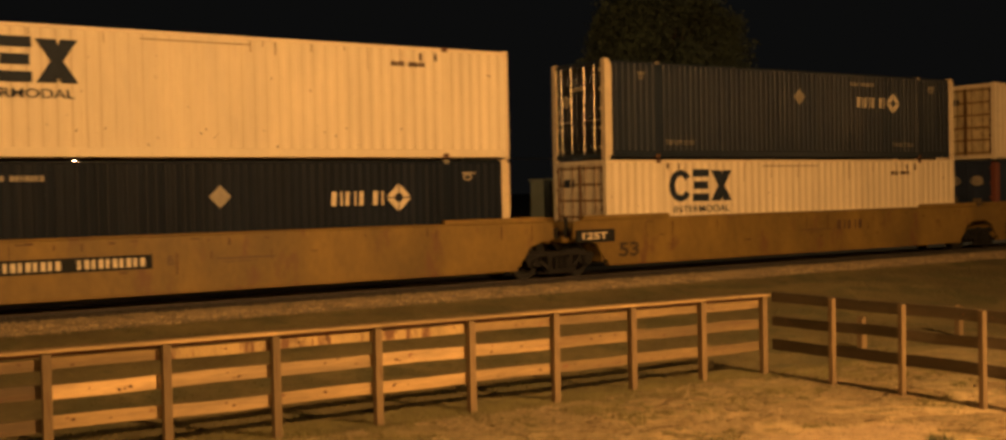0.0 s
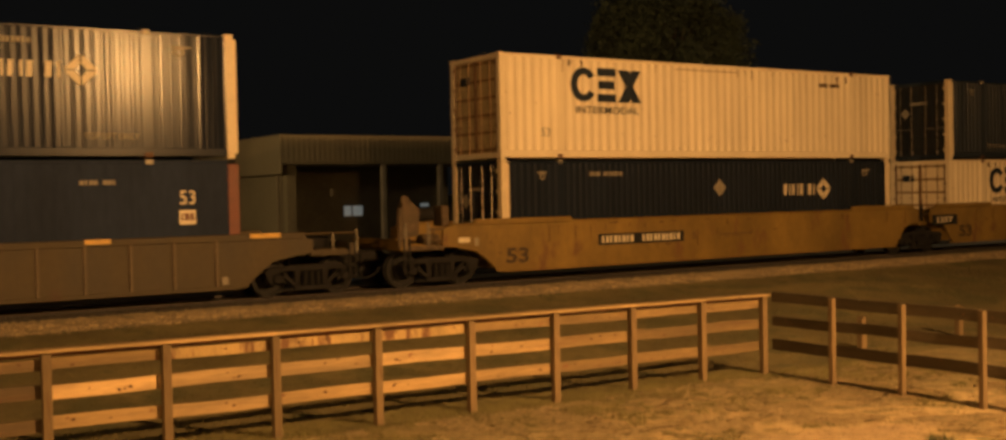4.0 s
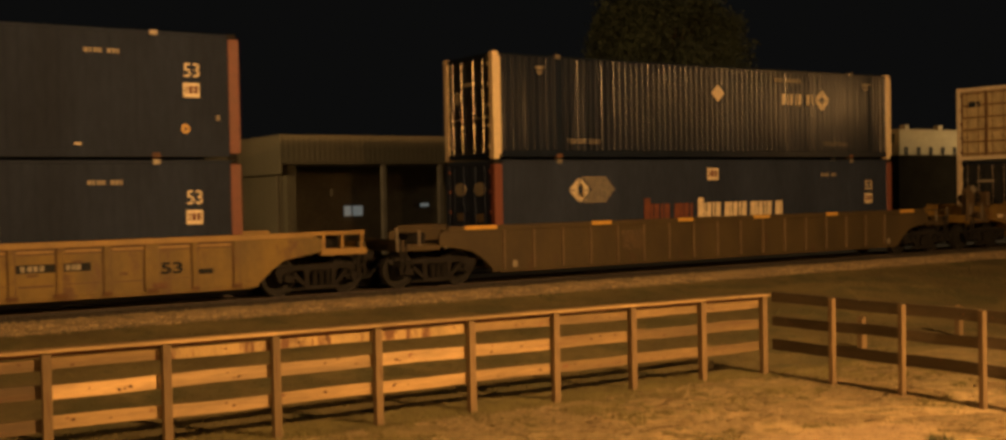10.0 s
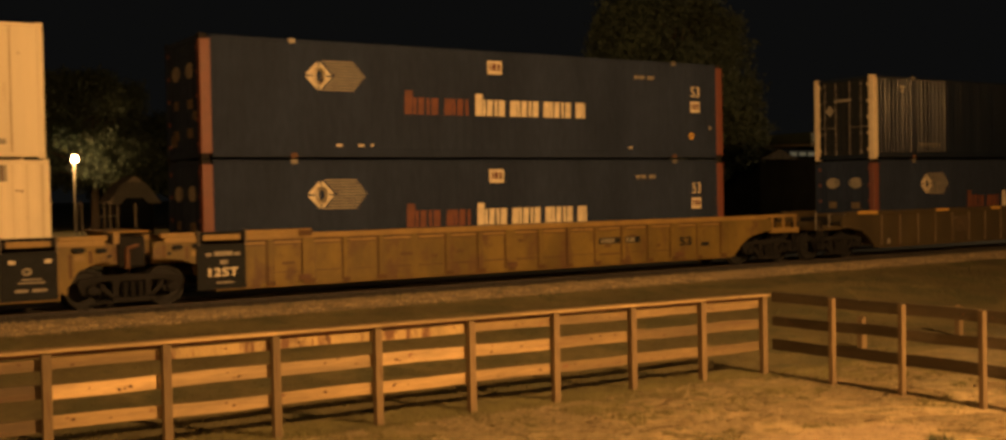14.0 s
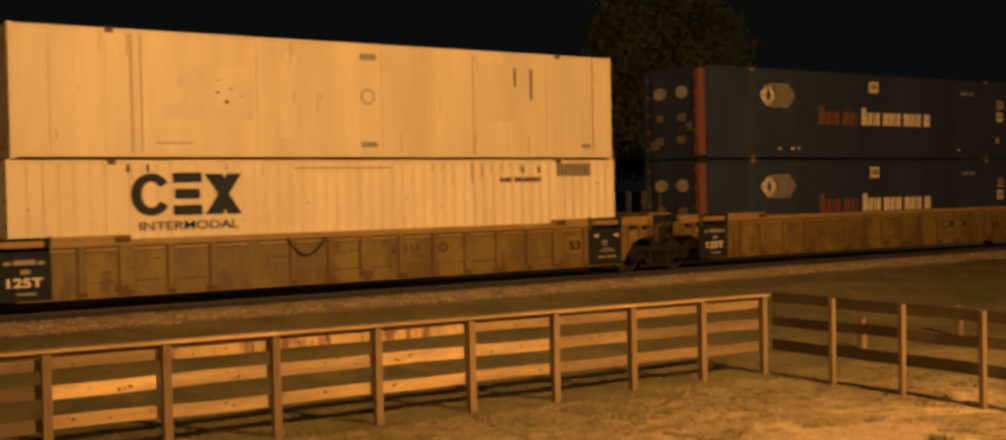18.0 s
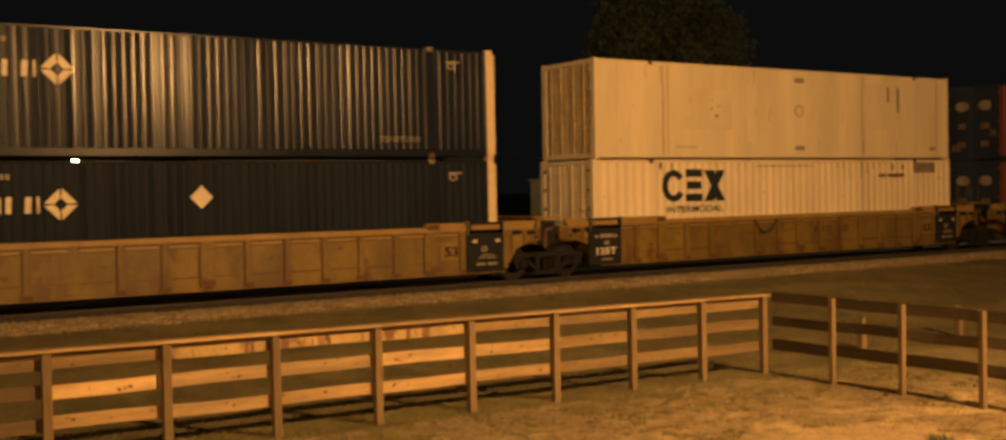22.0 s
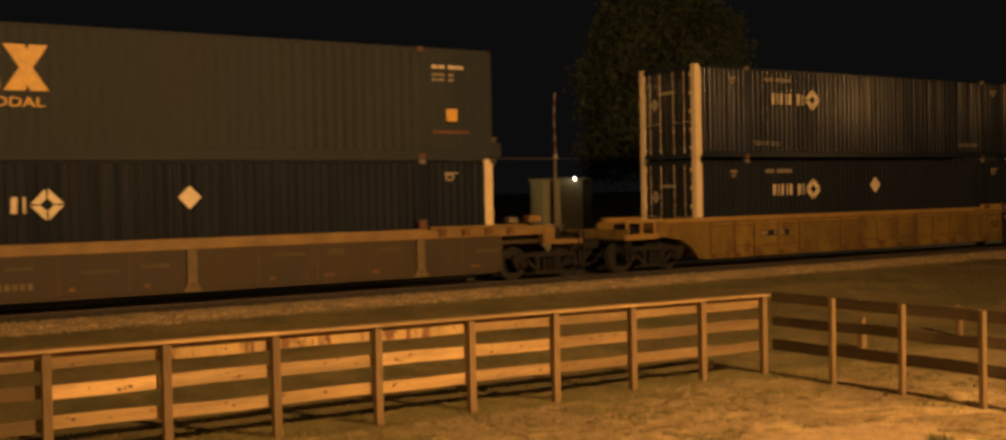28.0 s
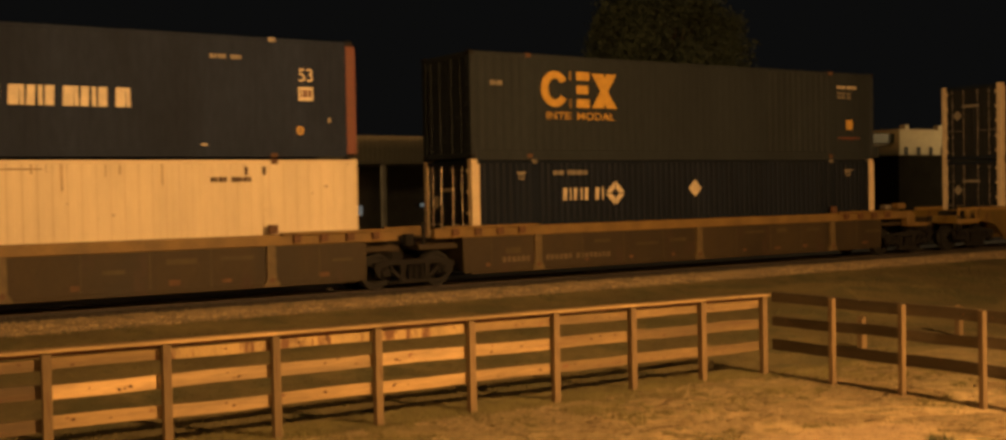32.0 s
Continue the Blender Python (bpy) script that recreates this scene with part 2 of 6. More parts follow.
# ---------------------------------------------------------------- mesh building
class Geo:
    """Collects vertices and faces of one mesh."""

    def __init__(self):
        self.v, self.f = [], []

    def add(self, verts, faces):
        k = len(self.v)
        self.v += [tuple(p) for p in verts]
        self.f += [tuple(i + k for i in f) for f in faces]
        return self

    def box(self, x0, x1, y0, y1, z0, z1, c=0.0):
        if c <= 0:
            v = [(x, y, z) for z in (z0, z1) for x, y in ((x0, y0), (x1, y0), (x1, y1), (x0, y1))]
            return self.add(v, [(3, 2, 1, 0), (4, 5, 6, 7), (0, 1, 5, 4), (1, 2, 6, 5), (2, 3, 7, 6), (3, 0, 4, 7)])
        v, f = [], []
        lo, hi = (x0, y0, z0), (x1, y1, z1)
        idx = {}
        for ax in range(3):
            for sx in (0, 1):
                for sy in (0, 1):
                    for sz in (0, 1):
                        s = (sx, sy, sz)
                        p = [hi[k] if s[k] else lo[k] for k in range(3)]
                        for k in range(3):
                            if k != ax:
                                p[k] += -c if s[k] else c
                        idx[(ax, s)] = len(v)
                        v.append(p)
        ring = ((0, 0), (1, 0), (1, 1), (0, 1))
        for ax in range(3):
            a, b = (ax + 1) % 3, (ax + 2) % 3
            for side in (0, 1):
                q = []
                for r in ring:
                    s = [0, 0, 0]
                    s[ax], s[a], s[b] = side, r[0], r[1]
                    q.append(idx[(ax, tuple(s))])
                f.append(tuple(q if side else q[::-1]))
        for ax in range(3):
            a, b = (ax + 1) % 3, (ax + 2) % 3
            for r in ring:
                q = []
                for axis, end in ((a, 0), (b, 0), (b, 1), (a, 1)):
                    s = [0, 0, 0]
                    s[a], s[b], s[ax] = r[0], r[1], end
                    q.append(idx[(axis, tuple(s))])
                f.append(tuple(q))
        for sx in (0, 1):
            for sy in (0, 1):
                for sz in (0, 1):
                    f.append(tuple(idx[(k, (sx, sy, sz))] for k in range(3)))
        return self.add(v, f)

    def prism(self, outline, axis, a, b):
        """Extrudes a flat outline along x, y or z from a to b. The outline's two numbers are the other axes in order."""
        def put(p, d):
            return {"x": (d, p[0], p[1]), "y": (p[0], d, p[1]), "z": (p[0], p[1], d)}[axis]
        n = len(outline)
        v = [put(p, a) for p in outline] + [put(p, b) for p in outline]
        f = [tuple(range(n))[::-1], tuple(range(n, 2 * n))]
        f += [(i, (i + 1) % n, n + (i + 1) % n, n + i) for i in range(n)]
        return self.add(v, f)

    def rod(self, p, q, r, seg=8, r2=None):
        p, q = Vector(p), Vector(q)
        d = (q - p).normalized()
        u = d.orthogonal().normalized()
        w = d.cross(u)
        r2 = r if r2 is None else r2
        v = []
        for c, rad in ((p, r), (q, r2)):
            for i in range(seg):
                a = 2 * math.pi * i / seg
                v.append(c + u * math.cos(a) * rad + w * math.sin(a) * rad)
        f = [tuple(range(seg))[::-1], tuple(range(seg, 2 * seg))]
        f += [(i, (i + 1) % seg, seg + (i + 1) % seg, seg + i) for i in range(seg)]
        return self.add(v, f)

    def lathe(self, profile, centre, seg=20):
        """Turns (radius, y) pairs round the y axis through centre."""
        v, f = [], []
        n = len(profile)
        for i in range(seg):
            a = 2 * math.pi * i / seg
            for r, y in profile:
                v.append((centre[0] + r * math.cos(a), centre[1] + y, centre[2] + r * math.sin(a)))
        for i in range(seg):
            j = (i + 1) % seg
            for k in range(n - 1):
                f.append((i * n + k, i * n + k + 1, j * n + k + 1, j * n + k))
        return self.add(v, f)

    def turn(self, profile, centre, seg=12):
        """Turns (radius, z) pairs round the upright axis through centre, closed at both ends."""
        v = [(centre[0] + r * math.cos(2 * math.pi * i / seg), centre[1] + r * math.sin(2 * math.pi * i / seg), centre[2] + z) for r, z in profile for i in range(seg)]
        f = [(k * seg + i, k * seg + (i + 1) % seg, (k + 1) * seg + (i + 1) % seg, (k + 1) * seg + i) for k in range(len(profile) - 1) for i in range(seg)]
        n = len(profile)
        f += [tuple(range(seg))[::-1], tuple(range((n - 1) * seg, n * seg))]
        return self.add(v, f)

    def mesh(self, name):
        me = bpy.data.meshes.new(name)
        me.from_pydata(self.v, [], self.f)
        bm = bmesh.new()
        bm.from_mesh(me)
        bmesh.ops.recalc_face_normals(bm, faces=bm.faces)
        bm.to_mesh(me)
        bm.free()
        return me


def part(name, geo, material, parent, label="", at=None):
    me = geo if isinstance(geo, bpy.types.Mesh) else geo.mesh(name)
    if material and not me.materials:
        me.materials.append(material)
    ob = new(name, me)
    if parent:
        ob.parent = parent
    if at:
        ob.location = at
    if label:
        tagged(ob, label)
    if name.endswith("_marks") or name in ("reflectors", "dents", "scratches", "emblem"):
        tagged(ob, kind="stuff")
    return ob


def thing(name, at, label, category, group="", kind=""):
    ob = new(name)
    ob.empty_display_size = 0.3
    ob.location = at
    return tagged(ob, label, category, group, kind)


def letters(words, height, width=None, bold=0.006):
    """A flat mesh of readable words in the x-z plane, facing -y, from its lower left corner."""
    cu = bpy.data.curves.new("letters", "FONT")
    cu.body, cu.size, cu.extrude, cu.offset = words, 1.0, 0.0, bold
    ob = bpy.data.objects.new("letters", cu)
    me = bpy.data.meshes.new_from_object(ob)
    bpy.data.objects.remove(ob)
    co = np.array([v.co[:] for v in me.vertices])
    lo, hi = co.min(0), co.max(0)
    k = height / (hi[1] - lo[1])
    kx = width / (hi[0] - lo[0]) if width else k
    for v in me.vertices:
        v.co = ((v.co.x - lo[0]) * kx, 0.0, (v.co.y - lo[1]) * k)
    return me


def plate(x0, x1, z0, z1, y=-0.004, t=0.003):
    return Geo().box(x0, x1, y - t, y, z0, z1)


def spread(g, rects, y=-0.004, t=0.003):
    for x0, x1, z0, z1 in rects:
        g.box(x0, x1, y - t, y, z0, z1)
    return g


# ---------------------------------------------------------------- containers
CL, CH, CW = 16.154, 2.896, 2.591


def corrugated(x0, x1, z0, z1, pitch, depth, y=0.0, seed=1):
    """A wall of rounded ribs between x0 and x1, its crests at y; no two ribs are pressed quite alike."""
    rng = random.Random(seed)
    n = max(1, round((x1 - x0) / pitch))
    p = (x1 - x0) / n
    line = []
    for i in range(n):
        d = depth * rng.uniform(0.8, 1.12)
        f = rng.uniform(0.13, 0.2)
        a = 0.3 + rng.uniform(-0.03, 0.03)
        for u, w in ((0.0, 0), (a, 0), (a + f * 0.3, 0.2), (a + f * 0.7, 0.8), (a + f, 1), (0.96 - f, 1), (0.96 - f * 0.7, 0.8), (0.96 - f * 0.3, 0.2)):
            line.append((x0 + (i + u) * p, y + d * w))
    line.append((x1, y))
    v = [(a, b, z) for z in (z0, z1) for a, b in line]
    k = len(line)
    return Geo().add(v, [(i, i + 1, k + i + 1, k + i) for i in range(k - 1)])


def pressed_ribs(x0, x1, z0, z1, pitch, y=0.0, seed=1, worn=False):
    """A wall of shallow pressed trapezoid ribs; the slope of each flank differs a little."""
    rng = random.Random(seed)
    n = max(1, round((x1 - x0) / pitch))
    p = (x1 - x0) / n
    line = [(x0, y)]
    for i in range(n):
        a = x0 + i * p
        d = rng.uniform(0.012, 0.015)
        c, e = rng.gauss(0.0018, 0.0009), rng.gauss(0, 0.0016)
        if worn and not 3.6 < a < 15.2:
            c = rng.choice((-1, 1)) * rng.uniform(0.0015, 0.004)
        line.append((a + 0.027, y - c))
        if worn and 3.6 < a < 15.2:
            # rubbed, rounded rib
            w, first = rng.uniform(0.006, 0.011), rng.uniform(15.5, 20.5)
            for k in range(5):
                line.append((line[-1][0] + w, line[-1][1] + w * math.tan(radians(25 - 5 * k))))
            line.append((a + p - 0.027 - 4 * w, line[-1][1]))
            for k in range(4):
                line.append((line[-1][0] + w, line[-1][1] - w * math.tan(radians(first + 5.5 * k))))
        else:
            away = rng.uniform(20, 26)
            near = rng.uniform(15, 19) if rng.random() < 0.13 else min(max(rng.gauss(11.2, 1.4), 9.5), 15)
            if worn:
                near = rng.uniform(28, 36)
            # the pressed edge rolls over from the flank to the crest
            roll = [near + 7 + 4.5 * k + rng.uniform(-1, 1) for k in range(6)]
            w = rng.uniform(0.0034, 0.0056)
            drop = [w * math.tan(radians(s)) for s in roll]
            h = max(d - sum(drop), rng.uniform(0.005, 0.0085))
            f = [min(t / math.tan(radians(s)), p * 0.4) for t, s in ((d, away), (h, near))]
            x2, y2 = a + p - 0.027 - 6 * w, y + sum(drop)
            line += [(a + 0.027 + f[0], y + d - e), (x2 - f[1], y2 + h + e), (x2, y2)]
            for q in drop[::-1]:
                line.append((line[-1][0] + w, line[-1][1] - q))
        line.append((a + p - 0.0265, y + rng.gauss(0, 0.0017)))
    line.append((x1, y))
    v = [(a, b, z) for z in (z0, z1) for a, b in line]
    k = len(line)
    return Geo().add(v, [(i, i + 1, k + i + 1, k + i) for i in range(k - 1)])


def diamond(cx, cz, r, hole=0.0, y=-0.004, t=0.004):
    g = Geo()
    d = [(0, 1), (1, 0), (0, -1), (-1, 0)]
    if not hole:
        return g.prism([(cx + a * r, cz + b * r) for a, b in d], "y", y - t, y)
    for i in range(4):
        a, b = d[i], d[(i + 1) % 4]
        o1 = (a[0] * 0.93 + b[0] * 0.07, a[1] * 0.93 + b[1] * 0.07)
        o2 = (a[0] * 0.07 + b[0] * 0.93, a[1] * 0.07 + b[1] * 0.93)
        g.prism([(cx + o1[0] * r, cz + o1[1] * r), (cx + o2[0] * r, cz + o2[1] * r), (cx + o2[0] * hole, cz + o2[1] * hole), (cx + o1[0] * hole, cz + o1[1] * hole)], "y", y - t, y)
    return g


def ring(cx, cz, rx, rz, w, y=-0.004, t=0.004, seg=20, a0=0.0, a1=360.0):
    g = Geo()
    for i in range(seg):
        a, b = radians(a0 + (a1 - a0) * i / seg), radians(a0 + (a1 - a0) * (i + 1) / seg)
        g.prism([(cx + rx * math.cos(a), cz + rz * math.sin(a)), (cx + rx * math.cos(b), cz + rz * math.sin(b)), (cx + (rx - w) * math.cos(b), cz + (rz - w * 0.8) * math.sin(b)), (cx + (rx - w) * math.cos(a), cz + (rz - w * 0.8) * math.sin(a))], "y", y - t, y)
    return g


def bar_marks(owner, name, material, x0, x1, z0, z1, n, stem, first=1.0, y=-0.004):
    """A row of n plain upright bars of uneven width, each a part; the first may be taller."""
    w = (x1 - x0) / n
    for i in range(n):
        g = Geo()
        a = x0 + i * w
        top = z0 + (z1 - z0) * (first if i == 0 else 1)
        wide = stem * (1.5, 1.15, 1.3)[i % 3]
        g.prism([(a, z0), (a + wide, z0), (a + wide + 0.02, top), (a + 0.02, top)], "y", y - 0.004, y)
        part(name, g, material, owner)
        if (i % 3) != 2:
            part(name, Geo().box(a + w * 0.66, a + w * 0.66 + stem * 0.6, y - 0.004, y, z0, z1), material, owner)


def each_mark(panel, rects, material):
    for x0, x1, z0, z1 in rects:
        part("stencil_bar", plate(x0, x1, z0, z1, -0.014), material, panel)


def number_row(c, material, x0, x1, z, h=0.12):
    """A row of number marks, each a plain bar."""
    x = x0
    i = 0
    while x < x1:
        if i != 4:
            part("number_bar", plate(x, min(x + (0.075, 0.06, 0.08)[i % 3], x1), z, z + h), material, c)
        x += 0.1
        i += 1


def block_logo(c, x, z, k, material, word_material):
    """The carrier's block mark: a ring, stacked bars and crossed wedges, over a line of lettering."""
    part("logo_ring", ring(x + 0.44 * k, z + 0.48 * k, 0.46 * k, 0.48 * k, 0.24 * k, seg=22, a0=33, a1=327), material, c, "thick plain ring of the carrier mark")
    for zz, a, b in ((0.0, 0.93, 1.6), (0.37, 0.97, 1.56), (0.74, 0.93, 1.6)):
        part("logo_bar", Geo().box(x + a * k, x + b * k, -0.008, -0.004, z + zz * k, z + (zz + 0.23) * k), material, c)
    w = Geo()
    a, b, m = x + 1.68 * k, x + 2.55 * k, x + 2.115 * k
    for s in (1, -1):
        zz = z + 0.47 * k
        h = 0.47 * k * s
        w.prism([(a, zz + h), (a + 0.42 * k, zz + h), (m + 0.13 * k, zz), (m - 0.13 * k, zz)], "y", -0.008, -0.004)
        w.prism([(b, zz + h), (b - 0.36 * k, zz + h), (m - 0.13 * k, zz), (m + 0.13 * k, zz)], "y", -0.012, -0.0085)
    part("logo_wedge", w, material, c, "crossed wedges of the carrier mark")
    me = letters("INTERMODAL", 0.2 * k, 2.3 * k)
    part("lettering", me, word_material, c, "line of capital lettering under the mark", at=(x + 0.16 * k, -0.006, z - 0.33 * k))


def container(style, x, z, label, marks="rear", length=CL, grille=False, back=0.0, fore=0.0):
    """A domestic container; x is its rear end on the train, z its underside."""
    c = thing("shipping_container", (x, SIDE, z), label, "container", "containers on the train")
    paint = {"cream": M_CREAM, "white": M_WHITE, "navy": M_NAVY, "slate": M_SLATE, "green": M_GREEN}[style]
    post = {"cream": M_CREAM, "white": M_WHITE, "navy": M_POST, "slate": M_RED, "green": M_GREEN}[style]
    if style == "navy" and abs(x - 83.28) < 0.1:
        paint = M_NAVYDULL
    elif style == "navy" and z < 1:
        paint = M_NAVYLOW
    elif style == "navy" and abs(x - 40.18) < 0.1:
        paint = M_NAVYGLOSS
    L, H, W = length + fore, CH, CW
    rear = (-back, 0, 0)
    pitch, depth = {"cream": (0.31, 0.03), "white": (1.22, 0.006), "navy": (0.215, 0.018), "slate": (0.27, 0.009), "green": (0.27, 0.008)}[style]
    rail = 0.24 if style != "white" else 0.12
    e = 0.26 if style in ("navy", "slate") else 0.13
    lift = (length - 12.19) / 2
    far = length - lift
    if x < -40 and style == "navy":
        lift += 0.14
    # near and far walls, in three bays between the lifting posts
    for name, y in (("side_wall", 0.012), ("far_side_wall", W - 0.012)):
        g = Geo()
        if y < 1:
            for a, b in ((e - back, lift - 0.11), (lift + 0.11, far - 0.11), (far + 0.11, L - e)):
                if style == "green" and a > 1 and b > 12:
                    # the last bays are pressed deeper than the rest
                    q = corrugated(11.1, b, rail, H - 0.1, pitch, 0.022, y, 5) if b < 15 else corrugated(a, b, rail, H - 0.1, pitch, 0.004, y, 6)
                    g.add(q.v, q.f)
                    b = min(b, 11.1)
                    if a > 11:
                        continue
                s = pressed_ribs(a, b, rail, H - 0.1, pitch, y, round(x * 10 + a + z), abs(x - 40.18) < 0.1) if style == "navy" else corrugated(a, b, rail, H - 0.1, pitch, depth, y, round(x * 10 + a + z))
                g.add(s.v, s.f)
        else:
            g.add([(e - back, y, rail), (L - e, y, rail), (L - e, y, H - 0.09), (e - back, y, H - 0.09)], [(0, 1, 2, 3)])
        me = g.mesh("side_wall")
        me.polygons.foreach_set("use_smooth", [style != "navy"] * len(me.polygons))
        part("side_wall", me, paint, c)
    for px in (lift, far):
        part("lift_post", Geo().box(px - 0.11, px + 0.11, 0.006, 0.1, rail, H - 0.1, 0.006), paint, c)
        for zz in (H - 0.12, 0.02):
            if zz > 1 or style != "white":
                part("lift_casting", Geo().box(px - 0.09, px + 0.09, -0.012, 0.16, zz, zz + 0.118, 0.01), M_CHROME if style in ("navy", "slate") and zz > 1 else M_RUSTY, c, "worn steel lifting casting")
    for y0, y1 in ((0.0, 0.12), (W - 0.12, W)):
        part("bottom_rail", Geo().box(e - back, L - e, y0, y1, 0.052 if style == "navy" else -0.045 if style == "green" else 0.035, rail, 0.012), paint, c)
        part("top_rail", Geo().box(e - back, L - e, y0, y1, H - 0.1, H - (0.045 if style == "navy" else 0.02), 0.012), paint, c)
    for px in (-back, L - e):
        for y0 in (0.0, W - 0.2):
            part("corner_post", Geo().box(px, px + e, y0 - (0.004 if y0 < 1 else 0), y0 + 0.2, 0.12, H - 0.118, 0.014), paint if style == "slate" and y0 > 1 else post, c, {"navy": "white-painted corner post", "slate": "red-painted corner post"}.get(style, ""))
            for zz in (0.0, H - 0.118):
                part("corner_casting", Geo().box(px - 0.006, px + min(e, 0.19), y0 - 0.008, y0 + 0.2, zz, zz + 0.118, 0.012), post if style in ("cream", "white", "navy") else M_BLACKSTEEL, c)
    part("roof", Geo().box(0.1 - back, L - 0.1, 0.05, W - 0.05, H - 0.09, H - 0.055, 0.01), paint, c)
    part("floor", Geo().box(0.1 - back, L - 0.1, 0.1, W - 0.1, 0.1, 0.2), M_BLACKSTEEL, c)
    part("front_wall", Geo().box(L - 0.07, L - 0.03, 0.2, W - 0.2, 0.1, H - 0.1), paint, c)
    # rear doors with their locking rods
    part("door_sill", Geo().box(0.0, 0.12, 0.2, W - 0.2, 0.03, 0.17, 0.01), paint, c, at=rear)
    part("door_header", Geo().box(0.0, 0.12, 0.2, W - 0.2, H - 0.15, H - 0.02, 0.01), paint, c, at=rear)
    for k in (0, 1):
        y0, y1 = (0.205, W / 2 - 0.008) if k == 0 else (W / 2 + 0.008, W - 0.205)
        g = Geo().box(0.05, 0.1, y0, y1, 0.175, H - 0.155, 0.008)
        for i in range(5):
            zz = 0.45 + i * 0.5
            g.box(0.032, 0.052, y0 + 0.06, y1 - 0.06, zz, zz + 0.3, 0.006)
        d = part("door", g, M_CREAM if style == "cream" and z < 1 else M_CREAMEND if style in ("cream", "white") else M_BLACK if style == "navy" else paint, c, "rear door leaf with locking rods", at=rear)
        if style == "navy":
            for q in range(5):
                yy = y0 + 0.12 + q * (y1 - y0 - 0.24) / 4
                part("door_rib", Geo().rod((0.045, yy, 0.3), (0.045, yy, H - 0.28), 0.022, 10), M_NAVY, d)
        if style == "cream" and x > 50:
            for q in range(6):
                zz = 0.22 + q * 0.48
                part("door_bar", Geo().box(0.03, 0.052, y0 + 0.02, y1 - 0.02, zz, zz + 0.085, 0.006), M_TANBAR, d, "rust-tinted bar across the door")
            for yy in (y0 + 0.01, y1 - 0.075):
                part("door_edge", Geo().box(0.034, 0.05, yy, yy + 0.065, 0.2, H - 0.18, 0.006), M_TANBAR, d)
        for fy in (0.3, 0.75):
            yy = y0 + (y1 - y0) * fy
            rod = Geo().rod((0.018, yy, 0.1), (0.018, yy, H - 0.08), 0.013)
            for zz in (0.25, 0.9, 1.5, 2.1, 2.6):
                rod.box(0.004, 0.05, yy - 0.035, yy + 0.035, zz, zz + 0.04)
            rod.rod((0.0, yy, 1.15), (0.0, yy + (0.4 if k else -0.4) * 0.9, 1.13), 0.014)
            part("lock_rod", rod, M_ROD if style == "navy" else M_GREEN if style == "green" else M_TANBAR if style == "cream" and x > 50 else M_CREAM if style == "cream" and z < 1 else M_CREAMEND if style in ("cream", "white") else paint, d, "galvanised lock rod")
        for i in range(5):
            zz = 0.3 + i * 0.56
            hy = y0 - 0.04 if k == 0 else y1 - 0.06
            part("hinge", Geo().box(-0.012, 0.06, hy, hy + 0.1, zz, zz + 0.09, 0.008), post if style != "cream" else M_RUSTY, d)
    if style in ("cream", "white"):
        for y0 in (0.2, W / 2 - 0.03, W - 0.26):
            part("door_gasket", Geo().box(0.012, 0.045, y0 + 0.012, y0 + 0.048, 0.17, H - 0.15), M_RUSTY, c, "rust-streaked door gasket")
    # markings
    if style == "cream":
        if grille:
            part("grille_label", plate(14.1, 15.3, 2.42, 2.78), M_MARKG, c, "brown slatted label plate")
            for i in range(9):
                part("label_slat", plate(14.14 + i * 0.13, 14.18 + i * 0.13, 2.44, 2.76, -0.009), M_BRANDBROWN, c)
        block_logo(c, 2.4, 1.62, 1.0, M_MARKB, M_MARKB)
        part("number", letters("53", 0.24), M_MARKG, c, at=(1.35 if marks == "rear" else 15.0, -0.006, 0.62))
        number_row(c, M_BRANDBROWN, 12.2 if grille else 12.6, 13.6, 2.28 if grille else 2.36)
        part("code_marks", spread(Geo(), [(q, q + 0.08, 2.52, 2.72) for q in ((12.92, 13.46) if grille else (13.42, 13.86))] + [ (2.3, 2.37, 2.6, 2.78), (2.74, 2.8, 2.6, 2.78)]), M_BRANDBROWN, c)
        rng = random.Random(round(x * 10 + z))
        m0, m1 = lift + 0.11, L - lift - 0.11
        mp = (m1 - m0) / round((m1 - m0) / pitch)
        for _ in range(26):
            a = m0 + rng.randrange(round((m1 - m0) / mp)) * mp + rng.uniform(0.005, 0.03)
            if rng.random() < 0.6:
                h = rng.uniform(0.1, 0.6)
                part("rust_streak", plate(a, a + rng.uniform(0.015, 0.045), H - 0.11 - h, H - 0.11, 0.0105), M_STREAK, c)
            else:
                b = rail + rng.uniform(0.0, 0.5)
                part("rust_spot", plate(a, a + rng.uniform(0.02, 0.05), b, b + rng.uniform(0.02, 0.07), 0.0105), M_RUSTY, c)
        part("scuff", plate(6.3, 8.9, 2.66, 2.7), mat_scuff(), c, "long rubbed scratch")
        part("door_mark", Geo().box(0.018, 0.03, 1.55, 2.05, 2.1, 2.34), M_MARKB, c, "small dark carrier mark on the door")
        part("door_mark_gap", Geo().box(0.014, 0.017, 1.7, 1.73, 2.1, 2.34), M_CREAM, c)
    elif style == "navy":
        mx = 4.95 if marks == "rear" else 12.74
        part("logo_diamond", diamond(mx, 1.92, 0.37, 0.15), M_MARKW, c, "white diamond-ring carrier mark")
        bar_marks(c, "logo_bar", M_MARKW, mx - 1.88, mx - 0.36, 1.74, 2.09, 4, 0.085)
        if z < 1 or x > -20:
            part("placard", diamond(8.05, 2.02, 0.27), M_MARKG if x > 60 else M_MARKW, c, "white diamond placard")
        number_row(c, M_MARKG, *((3.0, 4.2) if abs(x - 63.8) < 0.1 else (mx - 2.2, mx - 1.0)), 2.42 if abs(x - 63.8) < 0.1 else 2.46)
